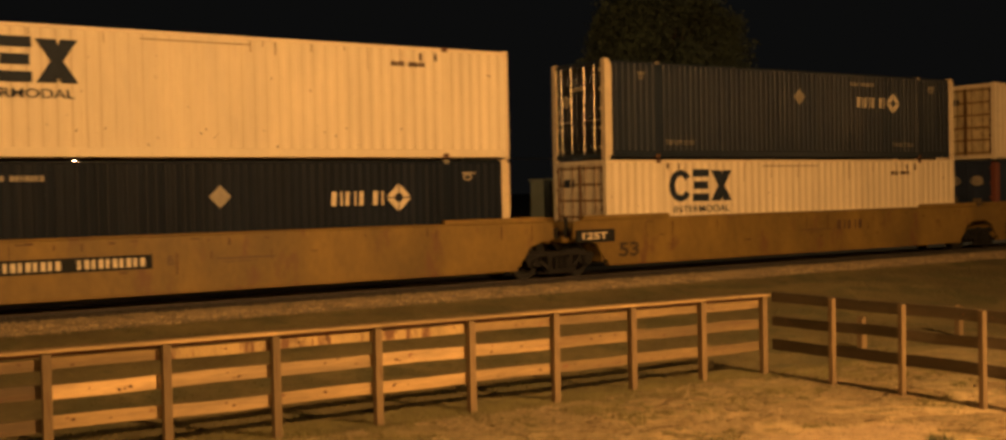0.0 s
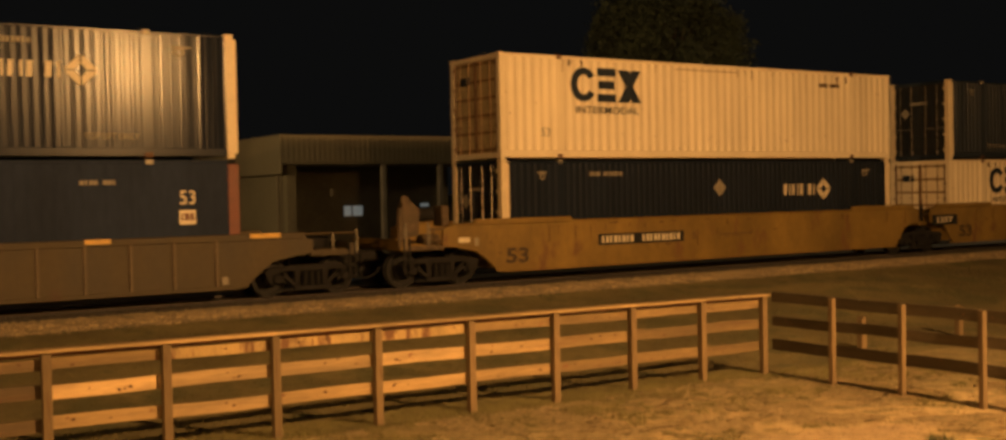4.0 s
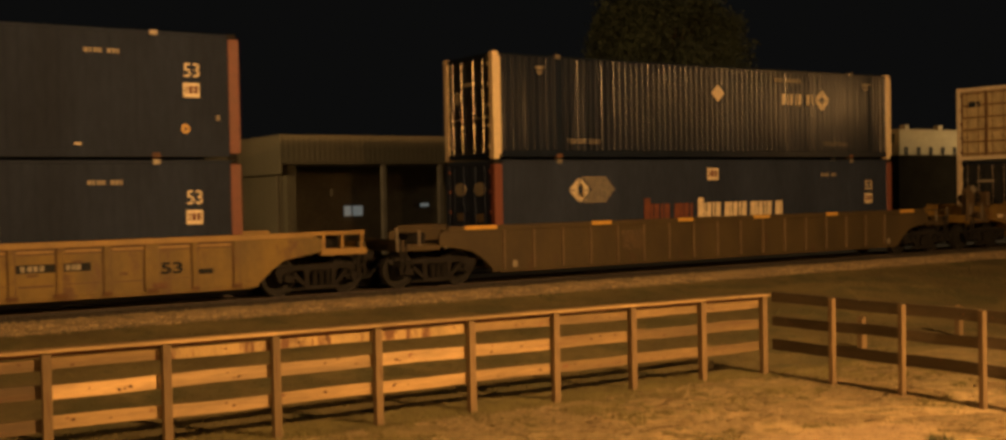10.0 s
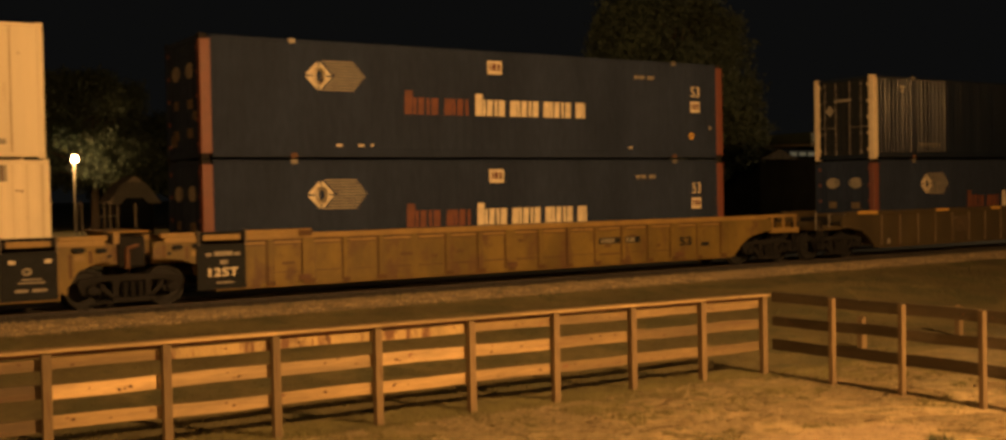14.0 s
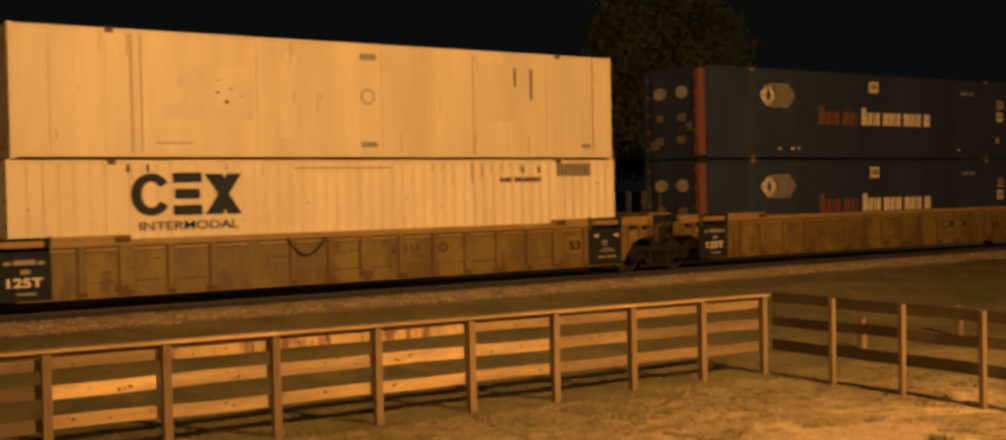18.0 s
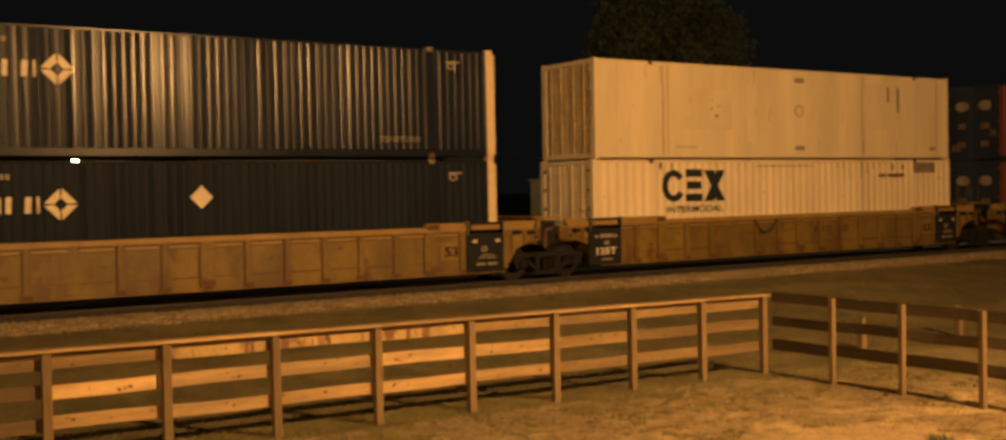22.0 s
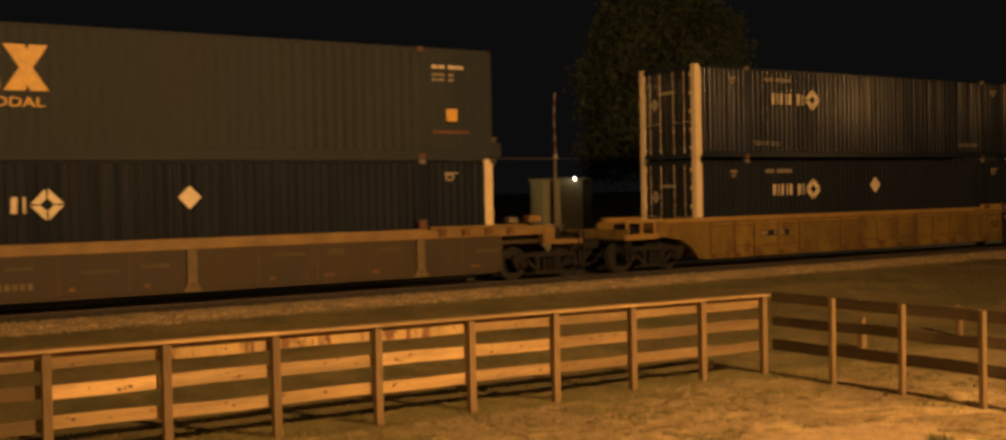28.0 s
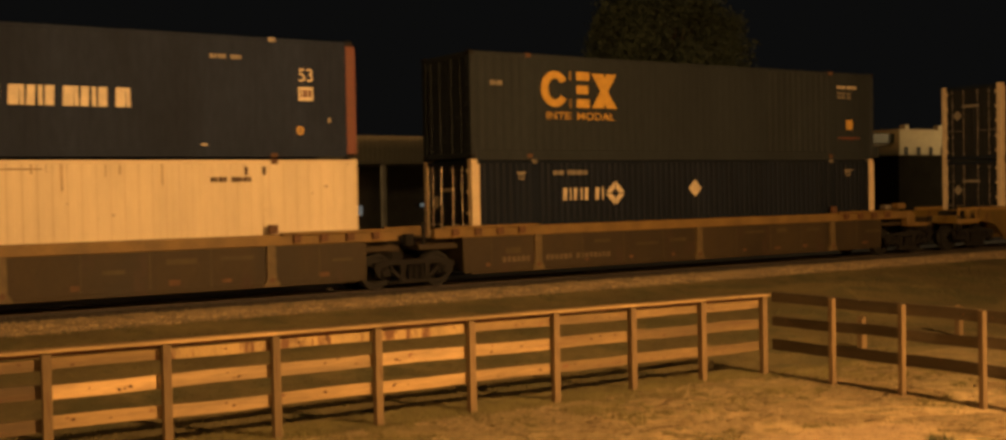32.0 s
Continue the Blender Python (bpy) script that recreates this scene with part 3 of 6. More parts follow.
        for a in (lift + 0.28, L - lift - 1.5):
            part("lettering", letters("TOP LIFT ONLY", 0.14, 1.2), M_MARKG, c, "faded white stencilled lettering", at=(a, -0.006, 0.42))
        ex = 1.68 if x < -40 else 1.35
        part("emblem", ring(ex, 2.42, 0.09, 0.1, 0.04, seg=10), M_MARKG, c)
        part("emblem", ring(L - 1.35, 2.42, 0.14, 0.1, 0.06, seg=10), M_MARKG, c)
        part("emblem_stripe", plate(ex - 0.16, ex + 0.16, 2.5, 2.55), M_MARKG, c)
        part("emblem_stripe", plate(L - 1.5, L - 1.08, 2.5, 2.55), M_MARKG, c)
        part("door_mark", Geo().box(0.014, 0.03, 0.95, 1.7, 2.05, 2.14), M_MARKG, c, "pale carrier mark on the door", at=rear)
        part("door_placard", Geo().prism([(1.9, 1.95), (2.1, 1.75), (1.9, 1.55), (1.7, 1.75)], "x", 0.012, 0.03), M_MARKG, c, at=rear)
    elif style == "slate":
        lx = 2.66
        part("logo_diamond", diamond(lx, 2.02, 0.38, 0.16), M_MARKW, c, "white diamond carrier mark")
        part("logo_core", ring(lx + 0.02, 2.02, 0.17, 0.22, 0.09, seg=14), M_MARKW, c)
        st = Geo()
        for i in range(11):
            zz = 1.67 + i * 0.069
            a = abs(i - 5) / 5
            st.box(lx + 0.1 + 0.33 * (1 - a), lx + 1.26 - 0.3 * a, -0.008, -0.004, zz, zz + 0.036)
        part("logo_stripes", st, M_MARKG, c, "pale speed stripes behind the mark")
        bar_marks(c, "red_bar_mark", M_MARKR, 5.02, 6.98, 1.14, 1.57, 5, 0.15, 1.42)
        bar_marks(c, "white_bar_mark", M_MARKW, 7.15, 10.85, 1.14, 1.57, 10, 0.145, 1.36)
        part("height_label", plate(7.56, 8.02, 2.26, 2.62), M_MARKW, c, "white height label")
        for a, b in ((7.62, 7.67), (7.71, 7.83), (7.87, 7.96)):
            part("height_digit", plate(a, b, 2.36, 2.55, -0.008), M_MARKR, c)
        number_row(c, M_MARKG, 12.65, 13.4, 2.33, 0.1)
        part("number", letters("53", 0.32, 0.36), M_MARKW, c, "white numerals", at=(14.84, -0.006, 1.86))
        part("height_label", plate(14.82, 15.2, 1.4, 1.73), M_MARKW, c, "white height label")
        for a, b in ((14.87, 14.91), (14.95, 15.04), (15.07, 15.15)):
            part("height_digit", plate(a, b, 1.49, 1.66, -0.008), M_MARKR, c)
        part("reflector", plate(15.58, 15.66, 0.88, 1.0), M_MARKG, c)
        part("emblem", ring(14.85, 0.68, 0.1, 0.11, 0.07, seg=10), M_MARKY, c)
        part("reflectors", spread(Geo(), [(3.1, 3.25, 0.3, 0.36), (3.7, 3.86, 0.3, 0.36), (4.05, 4.12, 0.3, 0.36), (12.4, 12.55, 0.3, 0.35)]), M_MARKW, c)
        for y0 in (0.5, 1.5):
            part("door_mark", Geo().prism([(y0 + 0.3 * (1 + math.cos(radians(a))), 2.1 + 0.19 * math.sin(radians(a))) for a in range(0, 360, 30)], "x", 0.012, 0.03), M_MARKG, c, "pale oval mark on the door", at=rear)
        for y0, z0 in ((0.62, 1.2), (1.62, 1.22), (0.66, 0.52), (1.66, 0.5)):
            part("door_label", Geo().box(0.012, 0.03, y0, y0 + 0.36, z0, z0 + 0.22), M_FAINT, c, "faint worn door label", at=rear)
        part("door_label", Geo().box(0.012, 0.03, 0.35, 0.6, 0.9, 1.15), M_FAINT, c, at=rear)
        part("door_label", Geo().box(0.012, 0.03, 1.9, 2.25, 0.35, 0.62), M_FAINT, c, at=rear)
    elif style == "green":
        block_logo(c, 2.4, 1.44, 1.04, M_MARKY, M_MARKY)
        part("logo_patch", plate(3.4, 3.6, 0.95, 2.45, -0.013), M_GREEN, c, "dark repainted strip across the mark")
        number_row(c, M_MARKW, 14.5, 15.45, 2.34, 0.1)
        number_row(c, M_MARKG, 14.5, 15.15, 2.15, 0.07)
        number_row(c, M_MARKG, 14.5, 15.15, 2.02, 0.07)
        number_row(c, M_MARKG, 0.72, 1.1, 1.98, 0.13)
        part("label_plate", plate(14.92, 15.24, 0.98, 1.3), M_MARKY, c, "yellow label plate")
        part("warning_strip", plate(14.5, 15.6, 0.66, 0.73), M_MARKR, c)
        part("buffer_rail", Geo().box(L - 0.02, L + 0.3, 0.02, W - 0.02, 0.04, 0.42, 0.02), M_GREEN, c, "projecting lower end frame")
    elif style == "white":
        for xx in (0.62, 2.4, 5.3, 8.6, 11.4, 13.7):
            part("panel_seam", Geo().box(xx, xx + 0.05, -0.006, 0.02, rail, H - 0.09), M_WHITE, c)
        for xx in (2.34, 2.56, 11.3, 15.3):
            part("seam_stain", plate(xx, xx + 0.03, rail, H - 0.1, -0.001), M_STREAK, c, "rust-tinted panel seam")
        rng = random.Random(41)
        for _ in range(16):
            a, b = rng.uniform(0.4, L - 0.5), rng.choice((H - 0.12, H - 0.12, 1.6, rail + 0.5))
            part("rust_streak", plate(a, a + rng.uniform(0.01, 0.03), b - rng.uniform(0.1, 0.5), b, 0.0), M_STREAK, c)
        for a, b, z0, z1 in ((3.15, 5.2, 0.9, 2.15), (5.85, 6.3, 0.5, 2.5), (11.45, 12.7, 1.0, 2.55)):
            part("repainted_patch", plate(a, b, z0, z1, 0.0085), M_PATCH, c, "slightly darker repainted patch")
        part("emblem", ring(8.2, 1.55, 0.2, 0.2, 0.05, seg=14), M_MARKG, c, "faint round emblem")
        part("label_plate", spread(Geo(), [(8.0, 8.45, 2.46, 2.62)]), M_MARKG, c)
        for a, b, z0, z1 in ((8.0, 8.45, 0.28, 0.42), (2.9, 3.7, 0.34, 0.37), (14.9, 15.2, 0.3, 0.42)):
            part("label_plate", plate(a, b, z0, z1), M_MARKG, c)
        part("vent_slot", plate(12.62, 12.69, 1.95, 2.45), M_BRANDBROWN, c, "dark upright slot")
        part("vent_slot", plate(13.15, 13.22, 1.6, 2.45), M_BRANDBROWN, c, "dark upright slot")
        part("dents", spread(Geo(), [(4.3, 4.37, 1.5, 1.56), (4.5, 4.6, 1.28, 1.36), (4.62, 4.68, 1.6, 1.64), (4.32, 4.36, 1.8, 1.83), (4.9, 4.94, 1.45, 1.47)]), M_BRANDBROWN, c, "small dark scuffs")
        part("door_label", Geo().box(0.0, 0.03, 1.1, 1.35, 0.7, 0.95), M_BRANDBROWN, c)
        part("door_label", Geo().box(0.0, 0.03, 0.6, 0.85, 0.75, 1.05), M_BRANDBROWN, c)
    return c


SCUFF = []


def mat_scuff():
    if not SCUFF:
        SCUFF.append(mat("rubbed_paint", (0.5, 0.37, 0.22), 0.6, dark=0.6, scale=6, fine=30, bump=0))
    return SCUFF[0]


# ---------------------------------------------------------------- well cars
WHEELSETS = []


def truck(car, x):
    """A two-axle truck centred at x on its car."""
    t = part("truck", Geo().box(x - 0.3, x + 0.3, 0.35, 2.65, 0.42, 0.68, 0.03).box(x - 0.16, x + 0.16, 1.2, 1.8, 0.66, 0.95), M_BLACKSTEEL, car, "grimy cast-steel truck")
    for y0 in (0.2, 2.62):
        g = Geo()
        top = [(-1.2, 0.6), (-1.12, 0.71), (-0.6, 0.77), (0.6, 0.77), (1.12, 0.71), (1.2, 0.6), (0.62, 0.64), (-0.62, 0.64)]
        g.prism([(x + a, b) for a, b in top], "y", y0, y0 + 0.16)
        g.box(x - 0.44, x + 0.44, y0 - 0.012, y0 + 0.17, 0.15, 0.28, 0.02)
        for q in (-1, 1):
            # the column, the tension bar under its window, and the jaw over the bearing
            for shape in ([(0.29, 0.27), (0.4, 0.27), (0.43, 0.65), (0.3, 0.65)], [(0.36, 0.17), (0.46, 0.28), (0.8, 0.56), (0.78, 0.66), (0.68, 0.62), (0.36, 0.3)], [(0.7, 0.68), (0.7, 0.36), (0.77, 0.36), (0.79, 0.55), (0.97, 0.55), (0.99, 0.36), (1.08, 0.36), (1.18, 0.62)]):
                pts = [(x + q * a, b) for a, b in shape]
                g.prism(pts if q > 0 else pts[::-1], "y", y0 + 0.004, y0 + 0.15)
        part("side_frame", g, M_BLACKSTEEL, t, "cast side frame with two open windows")
        for a in (-0.17, 0.0, 0.17):
            coil = [(0.05 + 0.025 * (k % 2), 0.28 + 0.03 * k) for k in range(12)]
            part("coil_spring", Geo().turn(coil, (x + a, y0 - 0.03, 0), 10), M_BLACKSTEEL, t)
        for a in (-0.88, 0.88):
            part("bearing_cap", Geo().lathe([(0.0, -0.1), (0.1, -0.09), (0.13, 0.0), (0.13, 0.12)], (x + a, y0, 0.46), 12), M_BLACKSTEEL, t)
        br = Geo().box(x - 0.7, x + 0.7, y0 + 0.04, y0 + 0.1, 0.16, 0.21)
        part("brake_rod", br, M_BLACKSTEEL, t)
    prof = [(0.0, 0.02), (0.12, 0.02), (0.16, 0.06), (0.36, 0.05), (0.39, 0.0), (0.46, 0.0), (0.463, 0.1), (0.49, 0.135), (0.49, 0.15), (0.12, 0.16), (0.08, 0.2)]
    for a in (-0.88, 0.88):
        g = Geo().lathe(prof, (0, -0.82, 0), 24)
        g.lathe([(r, -y) for r, y in prof][::-1], (0, 0.82, 0), 24)
        g.rod((0, -0.8, 0), (0, 0.8, 0), 0.085, 10)
        for k in range(3):
            b = 2 * math.pi * k / 3
            g.rod((0.24 * math.cos(b), -0.79, 0.24 * math.sin(b)), (0.24 * math.cos(b), -0.75, 0.24 * math.sin(b)), 0.035, 8)
        w = part("wheelset", g, M_WHEEL, t, "axle with two steel wheels", at=(x + a, 1.5, 0.463))
        WHEELSETS.append(w)
    return t


def well_car(kind, x0, x1, rear, front, label, plated=False, hose=False):
    """One well car unit carrying a stack from x0 to x1 on the train; each end has its own truck, shares one, or leans on its neighbour's."""
    car = thing("well_car", (x0, CAR, 0), label, "railcar", "well cars of the train")
    L = x1 - x0
    side = {"smooth": M_CARO, "ribbed": M_CARB, "yellow": M_CARY, "brown": M_CARD}[kind]
    chord = {"smooth": M_CARO, "ribbed": M_CARB, "yellow": M_YCHORD, "brown": M_CHORD}[kind]
    top = {"smooth": 1.62, "ribbed": 1.5, "yellow": 1.5, "brown": 1.3}[kind]
    ct = {"smooth": 1.64, "ribbed": 1.57, "yellow": 1.56, "brown": 1.53}[kind]

    def end(mode):
        if kind == "brown":
            return [(0.3, 0.32), (0.33, top - 0.03)], 0.63
        if mode == "own":
            return [(0.27, 0.32), (0.35, 0.43), (0.62, 0.68), (0.95, 0.9), (1.45, 1.0), (1.95, 1.08), (1.95, top - 0.12)], 1.95
        q = 1.52 if kind == "yellow" and mode == "lean" else 1.32
        return [(0.05, 0.32), (0.12, 0.43), (0.3, 0.58), (0.5, 0.9), (0.9, 1.06), (q, 1.1), (q, top - 0.05)], q
    ra, re = end(rear)
    fa, fe = end(front)
    bottom = 0.32
    out = [(-a, max(b, bottom)) for a, b in ra][::-1] + [(L + a, max(b, bottom)) for a, b in fa] + [(L + fe - 0.3, top), (-re + 0.3, top)]
    for y0 in (0.05, 2.87):
        part("side_sill", Geo().prism(out, "y", y0, y0 + 0.08), side, car, {"smooth": "smooth faded orange side sheet", "ribbed": "dark brown ribbed side sheet", "yellow": "weathered yellow side sheet", "brown": "dark brown side sheet"}[kind])
        n = y0 < 1
        ca, cb = (re - 0.25, fe - 0.25) if kind != "brown" else [2.0 if m == "own" else 1.2 for m in (rear, front)]
        g = Geo().box(-ca, L + cb, y0 - (0.05 if n else 0.06), y0 + (0.16 if n else 0.14), ct - {"smooth": 0.05, "ribbed": 0.15, "yellow": 0.13, "brown": 0.26}[kind], ct, 0.012)
        part("top_chord", g, chord, car, "top chord of the side")
        part("bottom_chord", Geo().box(-0.1, L + 0.1, y0 - (0.035 if n else 0.06), y0 + 0.14, bottom - 0.03, bottom + (0.07 if kind != "smooth" else 0.03), 0.01), side, car)
    if kind in ("ribbed", "yellow"):
        n = 16
        for i in range(n + 1):
            xx = (0.25 if kind == "yellow" else 0.03) + (L - 0.5) * i / n
            wide = 0.16 if kind == "yellow" and i in (2, 8, 14) else 0.06 if kind == "yellow" else 0.028
            if kind == "ribbed" or (i not in (5,) and not (rear != "own" and xx < 1.2) and not (front != "own" and xx > L - 1.2)):
                part("rib", Geo().box(xx - wide, xx + wide, -0.012 if wide < 0.1 else -0.02, 0.052, bottom + 0.06, ct - 0.13, 0.008), M_RIB if kind == "ribbed" else M_CARY, car)
                if kind == "yellow":
                    # a darker strip shows along both edges of the rib
                    part("rib_edge_strip", Geo().box(xx - wide - 0.028, xx + wide + 0.028, 0.03, 0.051, bottom + 0.07, ct - 0.14), M_YRIB, car)
                    foot = 0.09 + 0.07 * ((i * 7) % 5) / 4
                    part("rust_stain", plate(xx - foot, xx + foot * 0.9, bottom + 0.01, bottom + 0.08 + foot * 0.3, -0.037), M_RUSTSTAIN, car)
        if kind == "yellow":
            for i in range(n):
                xx = 0.25 + (L - 0.5) * (i + 0.5) / n
                part("tab", Geo().box(xx - 0.37, xx + 0.37, 0.012, 0.052, ct - 0.235, ct - 0.185), M_YCHORD, car)
                # dark strips paint the shadows under the tab and under the chord
                part("tab_shadow", Geo().box(xx - 0.39, xx + 0.39, 0.034, 0.0515, ct - 0.27, ct - 0.236), M_YRIB, car)
                part("chord_shadow", Geo().box(xx - 0.39, xx + 0.39, 0.034, 0.0515, ct - 0.184, ct - 0.131), M_YRIB, car)
    if kind == "ribbed":
        for a, b in ((-1.2, -0.2), (3.0, 3.7), (6.25, 6.85), (9.4, 10.1), (12.75, 13.3), (16.5, 17.25)):
            part("chord_patch", Geo().box(a, b, -0.008, 0.02, ct - 0.1, ct + 0.006), M_MARKY, car, "bright yellow patch on the chord")
        part("placard", Geo().box(4.1, 4.95, 0.02, 0.05, 0.72, 1.28, 0.006), M_RIBDULL, car, "scuffed side placard")
        for xx in (0.3, L - 0.35):
            part("reflector", plate(xx, xx + 0.14, 0.42, 0.6, 0.0), M_MARKG, car)
    if kind == "brown":
        for xx in (2.05, 8.0, 13.95):
            part("gusset", Geo().prism([(xx - 0.11, ct - 0.24), (xx + 0.11, ct - 0.24), (xx + 0.11, 0.52), (xx + 0.22, 0.31), (xx - 0.22, 0.31), (xx - 0.11, 0.52)], "y", -0.03, 0.05), M_GUSSET, car, "flared dull yellow gusset")
            part("gusset_weld", Geo().rod((xx, -0.04, 0.46), (xx, -0.028, 0.46), 0.06, 10), M_RUSTY, car)
        part("rusty_bracket", Geo().box(13.9, 14.12, -0.07, 0.05, ct + 0.02, ct + 0.24, 0.01), M_RUSTY, car)
        for a, b in ((-1.0, 2.0), (14.2, 17.2)):
            part("walkway", Geo().box(a, b, -0.12, 0.06, ct - 0.02, ct + 0.05, 0.01), M_CHORD, car, "worn end walkway")
            for k in range(4):
                part("step_bracket", Geo().box(a + 0.3 + k * 0.7, a + 0.48 + k * 0.7, -0.1, 0.02, ct - 0.2, ct - 0.02), M_RUSTY, car)
        rng = random.Random(round(x0 * 10))
        for xx in (0.55, 3.6, 5.1, 6.6, 9.6, 11.1, 12.5, 15.2):
            part("panel_weld", Geo().box(xx - 0.02, xx + 0.02, 0.038, 0.052, 0.36, ct - 0.27, 0.004), M_CARB, car)
            a, b = xx + rng.uniform(0.2, 0.5), rng.uniform(0.75, 1.05)
            part("rubbed_patch", plate(a, a + rng.uniform(0.4, 0.9), b, b + rng.uniform(0.05, 0.16), 0.046), M_CARB, car)
            a = xx + rng.uniform(-0.3, 0.6)
            part("rust_stain", plate(a, a + rng.uniform(0.1, 0.3), 0.47, 0.5 + rng.uniform(0.02, 0.1), 0.047), M_RUSTY, car)
        for a, b in ((0.92, 1.72), (2.35, 3.2), (3.4, 4.5)):
            k = a
            while k < b:
                part("number_bar", plate(k, k + 0.1, 0.56, 0.7, 0.046), M_FAINT, car)
                k += 0.155
    if kind == "smooth":
        for a, b in ((-1.0, 2.2), (L - 2.2, L + 1.0)):
            part("end_cap", Geo().box(a, b, -0.01, 0.12, ct - 0.03, ct + 0.1, 0.02), M_CARO, car, "raised end section of the side")
        part("number", letters("53", 0.42, 0.74, 0.03), M_NUMERAL, car, "dark numerals on the side", at=(0.0 if plated else 0.3, 0.04, 0.52))
        if plated:
            pnl = part("number_panel", plate(3.15, 6.4, 0.88, 1.2, 0.046), M_BLACK, car, "dark panel of number marks")
            for i in range(20):
                if i not in (8, 9):
                    part("number_bar", plate(3.28 + i * 0.15, 3.28 + i * 0.15 + (0.1 if i % 2 else 0.075), 0.94, 1.14, 0.04), M_MARKW, pnl)
            part("lettering", letters("B", 0.2), M_BRANDBROWN, car, at=(6.75, 0.04, 0.94))
        if rear == "shared":
            pn = part("stencil_panel", Geo().box(-1.25, 0.12, -0.012, 0.05, 0.98, 1.34, 0.006), M_BLACK, car, "black stencilled end panel")
            part("lettering", letters("125T", 0.2, 0.9, 0.03), M_MARKW, pn, "white stencilled lettering", at=(-1.05, -0.016, 1.06))
        if not plated:
            bar_marks(car, "brown_bar_mark", M_BRANDBROWN, 9.6, 11.2, 1.0, 1.3, 3, 0.12, y=0.046)
        rng = random.Random(round(x0 * 10))
        for _ in range(14):
            a, b = rng.uniform(-0.6, L + 0.4), rng.choice((1.5, 1.46, 1.3, 1.1, 0.8))
            part("paint_chip", plate(a, a + rng.uniform(0.04, 0.22), b, b + rng.uniform(0.015, 0.05), 0.047), M_RUSTSTAIN, car)
        for _ in range(16):
            a, b = rng.uniform(-0.8, L + 0.6), rng.choice((1.52, 1.5, 1.2))
            part("rust_run", plate(a, a + rng.uniform(0.015, 0.05), b - rng.uniform(0.1, 0.5), b, 0.0475), M_RUSTSTAIN, car)
        part("scratches", spread(Geo(), [(7.9, 9.3, 1.02, 1.05), (8.0, 8.9, 0.95, 0.965)], 0.046), M_BRANDBROWN, car)
    if kind == "yellow":
        for mode, xx in ((rear, -0.2), (front, L - 0.9)):
            if mode != "own":
                fr = xx > 1
                xx -= 0.06 if fr else 0.2
                lo, hi, o, q = xx - 0.14, xx + 1.02, L if fr else 0.0, 1 if fr else -1
                pn = part("stencil_panel", Geo().box(lo, hi, -0.012, 0.05, 0.33, ct - 0.1, 0.006), M_BLACK, car, "black stencilled end panel")
                if not fr:
                    part("lettering", letters("125T", 0.2, 0.72, 0.03), M_MARKW, pn, "white stencilled lettering", at=(xx + 0.12, -0.016, 0.62))
                    each_mark(pn, [(xx + 0.06, xx + 0.2, 1.1, 1.17), (xx + 0.74, xx + 0.88, 1.1, 1.17), (xx + 0.26, xx + 0.7, 1.1, 1.2), (xx + 0.4, xx + 0.58, 0.9, 1.0), (xx + 0.3, xx + 0.7, 0.46, 0.5)], M_MARKG)
                else:
                    each_mark(pn, [(xx + 0.04, xx + 0.18, 1.12, 1.2), (xx + 0.76, xx + 0.9, 1.12, 1.2)], M_MARKW)
                    part("stencil_oval", ring(xx + 0.4, 0.95, 0.1, 0.08, 0.05, y=-0.014, seg=12), M_MARKG, pn)
                    each_mark(pn, [(xx + 0.3, xx + 0.68, 0.77, 0.8), (xx + 0.22, xx + 0.76, 0.7, 0.73), (xx + 0.16, xx + 0.42, 0.52, 0.58), (xx + 0.5, xx + 0.8, 0.52, 0.58)], M_MARKG)
                # the chord is deeper over the end, with a dark step cut above the panel
                e0, e1 = sorted((o - q * 2.3, o + q * (1.12 if fr else 1.36)))
                part("chord_cap", Geo().box(e0, lo - 0.02, -0.012, 0.14, ct - 0.01, ct + 0.1, 0.02), chord, car, "raised end of the chord")
                part("chord_cap", Geo().box(hi + 0.02, e1, -0.012, 0.14, ct - 0.01, ct + 0.1, 0.02), chord, car, "raised end of the chord")
                part("step_recess", Geo().box(lo, hi, -0.012, 0.12, ct - 0.2, ct + 0.1, 0.01), M_BLACKSTEEL, car, "dark step recess in the chord")
                part("step_tread", Geo().box(lo + 0.14, hi - 0.14, -0.05, 0.02, ct - 0.1, ct + 0.03, 0.012), chord, car, "worn step tread")
                for p in (lo + 0.02, hi - 0.02):
                    part("grab_iron", Geo().rod((p, -0.07, ct - 0.2), (p, -0.07, ct + 0.12), 0.018).rod((p, -0.07, ct + 0.12), (p, 0.06, ct + 0.12), 0.018).rod((p, -0.07, ct - 0.2), (p, 0.03, ct - 0.2), 0.018), M_CHROME, car, "pale worn grab iron")
                part("rust_stain", plate(*sorted((o - q * 2.29, o - q * 1.95)), ct - 0.06, ct + 0.07, -0.058), M_RUSTSTAIN, car)
                part("rust_stain", plate(*sorted((o - q * 2.2, o - q * 2.1)), 0.5, ct - 0.2, 0.046), M_YRIB, car)
                # slots, bolts and worn edges of the end plate
                for c0, hz, w0 in ((0.5, ct - 0.2, 0.15), (0.98, ct - 0.22, 0.12)):
                    c1 = o + q * c0
                    sl = Geo().prism([(c1 - w0, hz), (c1 - w0 * 0.6, hz - 0.06), (c1 + w0 * 0.6, hz - 0.06), (c1 + w0, hz), (c1 + w0 * 0.6, hz + 0.05), (c1 - w0 * 0.6, hz + 0.05)], "y", -0.056, 0.048)
                    part("hand_slot", sl, M_BLACK, car, "dark slot through the end plate")
                part("bolt_hole", Geo().rod((o + q * 1.16, 0.035, 1.2), (o + q * 1.16, 0.048, 1.2), 0.045, 10), M_BLACK, car)
